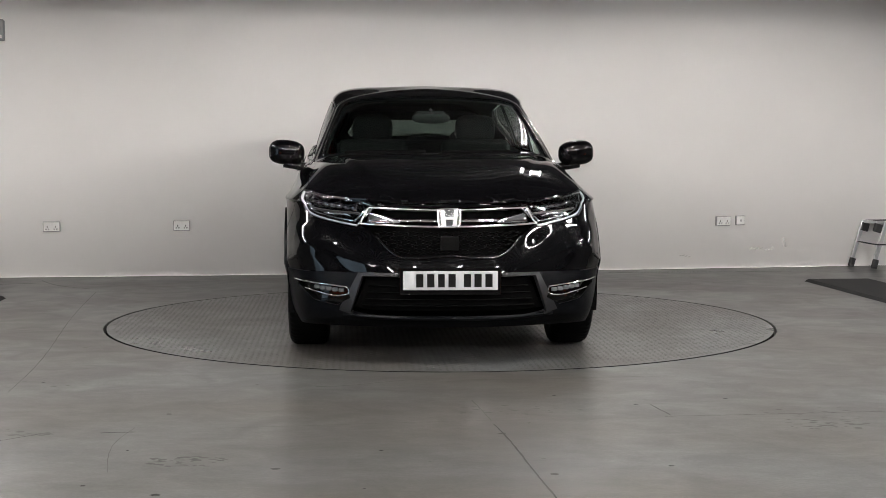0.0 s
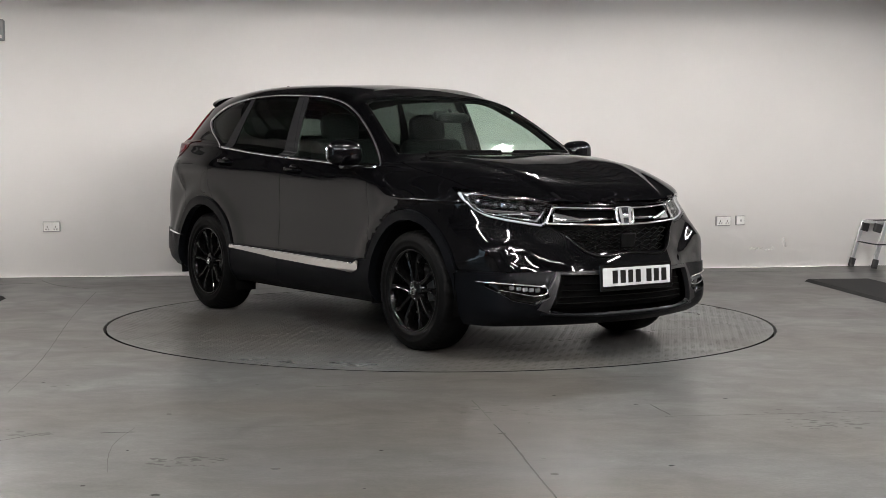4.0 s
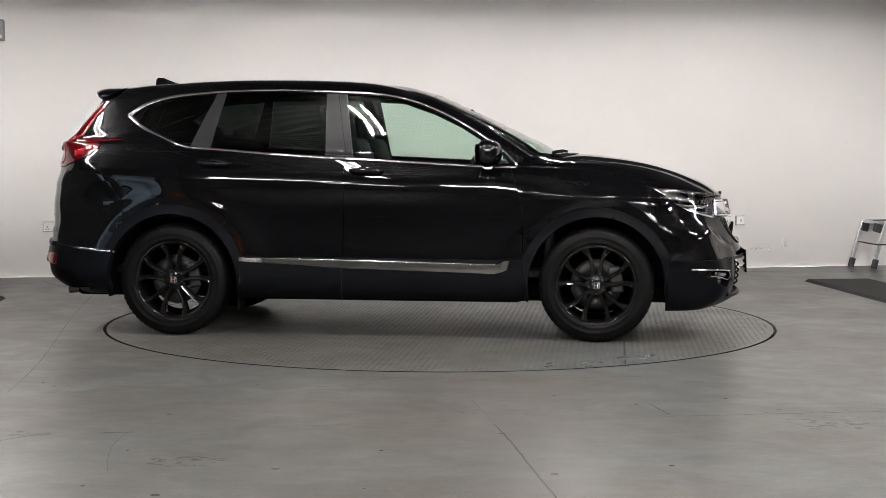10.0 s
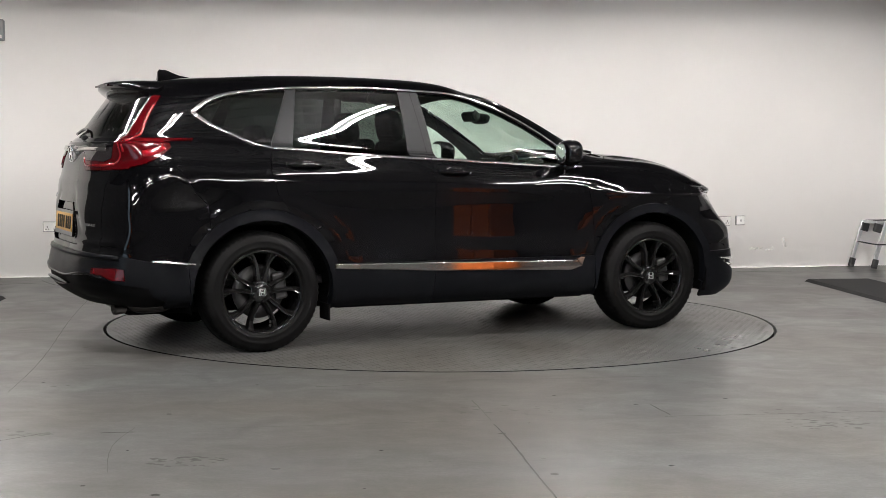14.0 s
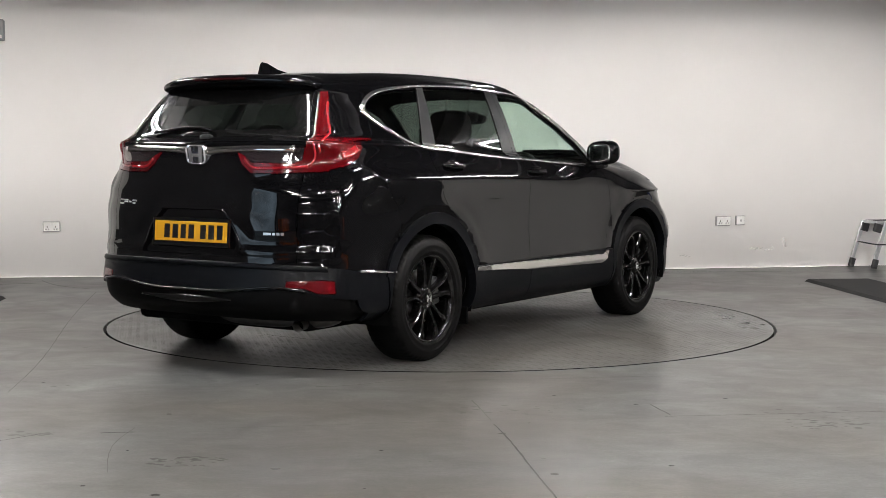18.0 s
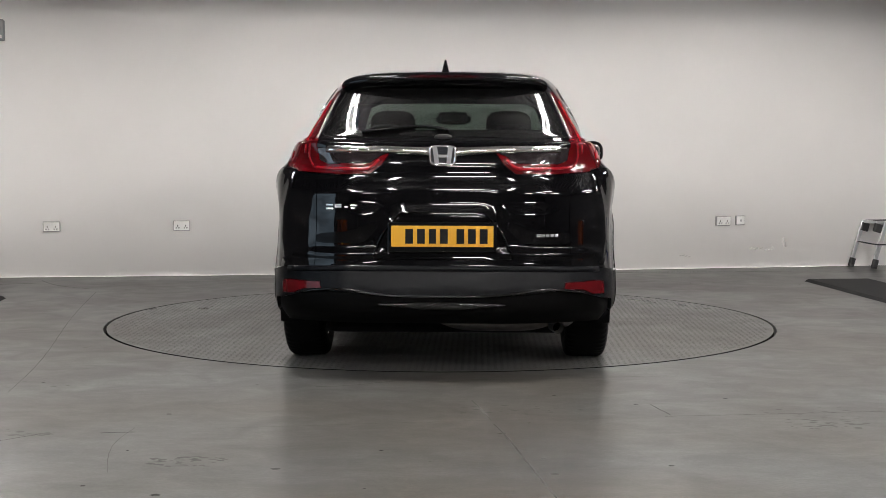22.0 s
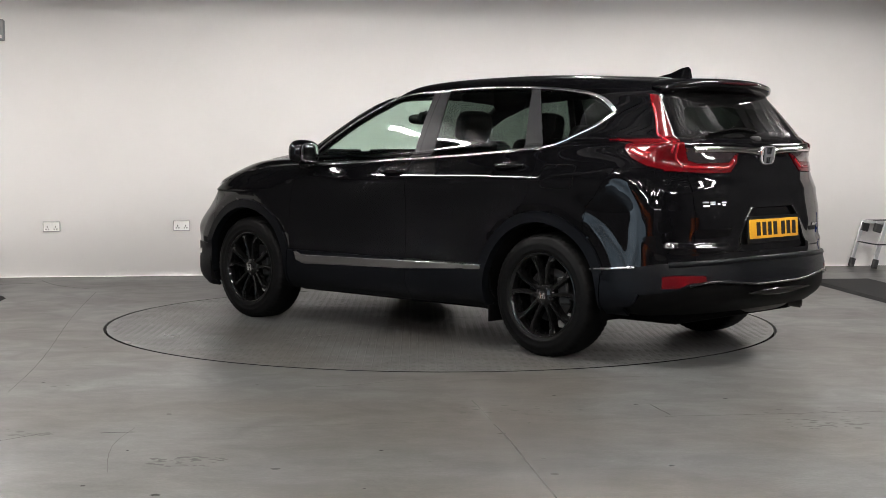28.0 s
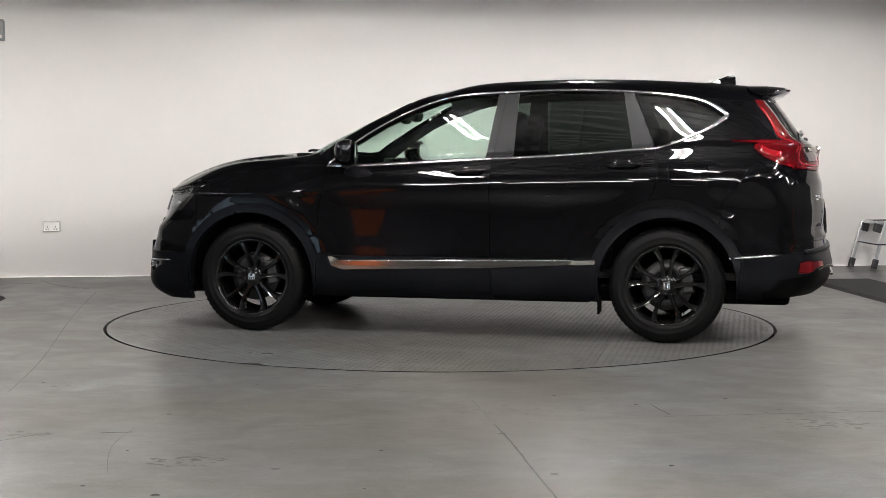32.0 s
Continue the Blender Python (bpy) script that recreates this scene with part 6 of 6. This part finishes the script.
def floor_line(name, pts, w, material, wob=0.004, n=60):
    p = np.array(curve(pts, n))
    w *= 1.5
    bm = bmesh.new()
    prev = None
    for i in range(n):
        t = p[min(i + 1, n - 1)] - p[max(i - 1, 0)]
        t = t / np.linalg.norm(t)
        o = wob * noise.noise((p[i][0] * 14, p[i][1] * 14, 3))
        ww = w * (0.55 + 0.6 * abs(noise.noise((p[i][0] * 9, p[i][1] * 9, 7))))
        a = (p[i][0] - t[1] * (o - ww / 2), p[i][1] + t[0] * (o - ww / 2), 0.0012)
        b = (p[i][0] - t[1] * (o + ww / 2), p[i][1] + t[0] * (o + ww / 2), 0.0012)
        row = [bm.verts.new(a), bm.verts.new(b)]
        if prev:
            bm.faces.new((prev[0], row[0], row[1], prev[1]))
        prev = row
    bmesh.ops.recalc_face_normals(bm, faces=bm.faces)
    return part(name, bm, material, bpy_floor)


floor_line("crack", [(0.235, -3.68), (0.27, -3.91), (0.35, -4.58), (0.40, -4.98), (0.47, -5.6)], 0.007, DARKMARK)
floor_line("crack", [(0.15, -3.10), (0.19, -3.35), (0.225, -3.60)], 0.006, CHALK)
floor_line("crack", [(-2.10, -2.9), (-2.19, -2.14), (-2.5, -0.3), (-2.82, 1.86)], 0.0022, DARKMARK)
floor_line("crack", [(-2.6, -4.6), (-1.79, -4.04), (-1.66, -3.90)], 0.006, DARKMARK)
floor_line("crack", [(-1.42, -3.88), (-1.28, -3.86)], 0.008, DARKMARK, n=12)
floor_line("crack", [(-0.95, -3.78), (-0.3, -3.67), (0.01, -3.62), (0.35, -3.58)], 0.004, CHALK)
floor_line("crack", [(1.0, -3.49), (1.5, -3.43), (2.4, -3.30)], 0.004, DARKMARK)
floor_line("scratch", [(-0.62, -2.72), (-0.54, -2.71), (-0.12, -2.50), (0.23, -2.49), (0.9, -2.41), (1.2, -2.37)], 0.006, CHALK)
floor_line("scratch", [(-1.22, -4.6), (-1.31, -4.1), (-1.30, -3.77)], 0.003, CHALK)
floor_line("crack", [(-3.9, 2.42), (-3.54, 2.59), (-3.3, 2.62)], 0.012, DARKMARK)
floor_line("crack", [(-3.54, 2.85), (-3.18, 2.30), (-2.9, 2.1)], 0.008, DARKMARK)
floor_line("crack", [(1.6, 3.75), (2.4, 3.85), (3.4, 3.95)], 0.012, DARKMARK)
floor_line("crack", [(0.98, -3.2), (1.03, -3.45)], 0.004, DARKMARK, n=14)
rnd = random.Random(5)
spots = [(-0.61, -4.54, 0.014, DARKMARK), (-0.98, -4.94, 0.014, DARKMARK), (1.36, -3.04, 0.008, DARKMARK), (0.55, -2.97, 0.008, DARKMARK), (-2.10, -1.37, 0.012, CHALK), (3.97, 3.93, 0.022, CHALK), (-1.26, -4.81, 0.009, DARKMARK), (-1.21, -3.46, 0.009, DARKMARK), (0.26, -3.88, 0.016, DARKMARK), (0.42, -4.62, 0.015, DARKMARK)]
for i in range(34):
    spots.append((rnd.uniform(-3.2, 3.4), rnd.choice((rnd.uniform(-5.2, -2.5), rnd.uniform(2.5, 3.2))), rnd.uniform(0.004, 0.010), rnd.choice((DARKMARK, DARKMARK, CHALK))))
for x, y, r, m in spots:
    bm = bmesh.new()
    n = 9
    bm.faces.new([bm.verts.new((x + r * (0.6 + 0.7 * rnd.random()) * 1.3 * math.cos(2 * math.pi * k / n), y + r * (0.6 + 0.7 * rnd.random()) * math.sin(2 * math.pi * k / n), 0.0015)) for k in range(n)])
    bmesh.ops.recalc_face_normals(bm, faces=bm.faces)
    for f in bm.faces:
        if f.normal.z < 0:
            f.normal_flip()
    part("paint_chip", bm, m, bpy_floor)

# worn dark patches: clusters of small flecks
WORN = mat("worn_dark_floor", (0.027, 0.0265, 0.026), 0.45, vary=0.3, scale=20)
for cx, cy, rx, ry, cnt in ((-0.96, -4.42, 0.16, 0.10, 60), (1.66, -3.66, 0.20, 0.14, 50), (-1.72, -3.90, 0.12, 0.06, 26), (0.30, -3.35, 0.35, 0.12, 26), (1.9, -3.4, 0.5, 0.15, 30), (-2.2, -2.6, 0.4, 0.2, 24)):
    bm = bmesh.new()
    for _ in range(cnt):
        a, q = rnd.uniform(0, 2 * math.pi), math.sqrt(rnd.random())
        x, y, r = cx + rx * q * math.cos(a), cy + ry * q * math.sin(a), rnd.uniform(0.003, 0.013)
        n = 7
        f = bm.faces.new([bm.verts.new((x + r * rnd.uniform(0.7, 2.6) * math.cos(2 * math.pi * k / n), y + r * rnd.uniform(0.4, 1.0) * math.sin(2 * math.pi * k / n), 0.0014)) for k in range(n)])
        if f.normal.z < 0:
            f.normal_flip()
    part("worn_patch", bm, WORN, bpy_floor)

# faint scuffs on the wall
wn = bpy.data.objects["wall_north"]
for x, z, w, h, n_ in ((3.22, 0.185, 0.26, 0.012, 5), (2.42, 0.125, 0.12, 0.01, 4), (3.45, 0.25, 0.03, 0.1, 1)):
    for k in range(n_):
        bm = bmesh.new()
        m = wall_frame(x + (k - n_ / 2) * w / n_, z)
        box(bm, w / n_ * 0.8, 0.001, h * (0.5 + rnd.random()), m @ pose(0, -0.0012, (rnd.random() - 0.5) * 0.02, 0, -25 + 10 * rnd.random(), 0))
        part("scuff", bm, GRIME, wn)

# added out of view: stand-ins for coloured patches in the car's gloss
def cabinet(m, w, h, label):
    """A two-door metal cabinet on a plinth."""
    cb = tagged(empty("cabinet", m), label, "cabinet", "orange cabinets")
    bm = bmesh.new()
    box(bm, 0.5, w, h, pose(0, 0, 0.06 + h / 2), 0.01)
    part("carcass", bm, ORANGE, cb)
    for s in (-1, 1):
        bm = bmesh.new()
        box(bm, 0.02, w / 2 - 0.02, h - 0.07, pose(0.262, s * (w / 4 - 0.004), 0.06 + h / 2), 0.006)
        d = part("door", bm, ORANGE, cb)
        bm = bmesh.new()
        tube(bm, [(0.295, s * 0.04, 0.75), (0.295, s * 0.04, 0.90)], 0.008, 6)
        part("handle", bm, STEEL, d)
    bm = bmesh.new()
    box(bm, 0.42, w - 0.08, 0.06, pose(0, 0, 0.03))
    part("plinth", bm, BLACKPL, cb)


cabinet(pose(6.85, -6.1, 0, 0, 0, 180), 0.6, 1.15, "low orange cabinet, unseen stand-in for an orange reflection on the doors")
cabinet(pose(-5.25, -9.0, 0), 1.2, 1.45, "wide orange cabinet by the doorway, unseen stand-in for an orange reflection")
BLUE = mat("blue_plastic", (0.012, 0.045, 0.26), 0.4, vary=0.08, scale=3)
# bin added out of view to give the front door its blue reflection
bn = tagged(empty("bin", pose(5.7, 3.9, 0)), "small blue wheeled bin, unseen stand-in for a blue reflection on the doors", "bin")
bm = bmesh.new()
lathe(bm, [(0.0, 0.06), (0.14, 0.06), (0.17, 0.55), (0.19, 0.57), (0.17, 0.59), (0.15, 0.2)], 20, "Z")
part("tub", bm, BLUE, bn)
bm = bmesh.new()
box(bm, 0.37, 0.37, 0.05, pose(0, 0, 0.605), 0.02)
part("lid", bm, BLUE, bn)
for s in (-1, 1):
    bm = bmesh.new()
    lathe(bm, [(0.0, -0.03), (0.08, -0.03), (0.09, 0.0), (0.08, 0.03), (0.0, 0.03)], 16, "Y", pose(0.11, s * 0.13, 0.09))
    part("wheel", bm, BLACKPL, bn)


# ================= what moves =================
def motions():
    rows = [2.0 * i for i in range(17)]
    walk(car, [(t, pose(0, 0, 0, 0, 0, 3.894 + 7.931 * t - 90.0)) for t in rows])
    walk(turntable, [(t, pose(0, 0, 0, 0, 0, 3.894 + 7.931 * t - 90.0)) for t in rows])


for ob in car.children:
    ob.location = ob.location + OFF
motions()
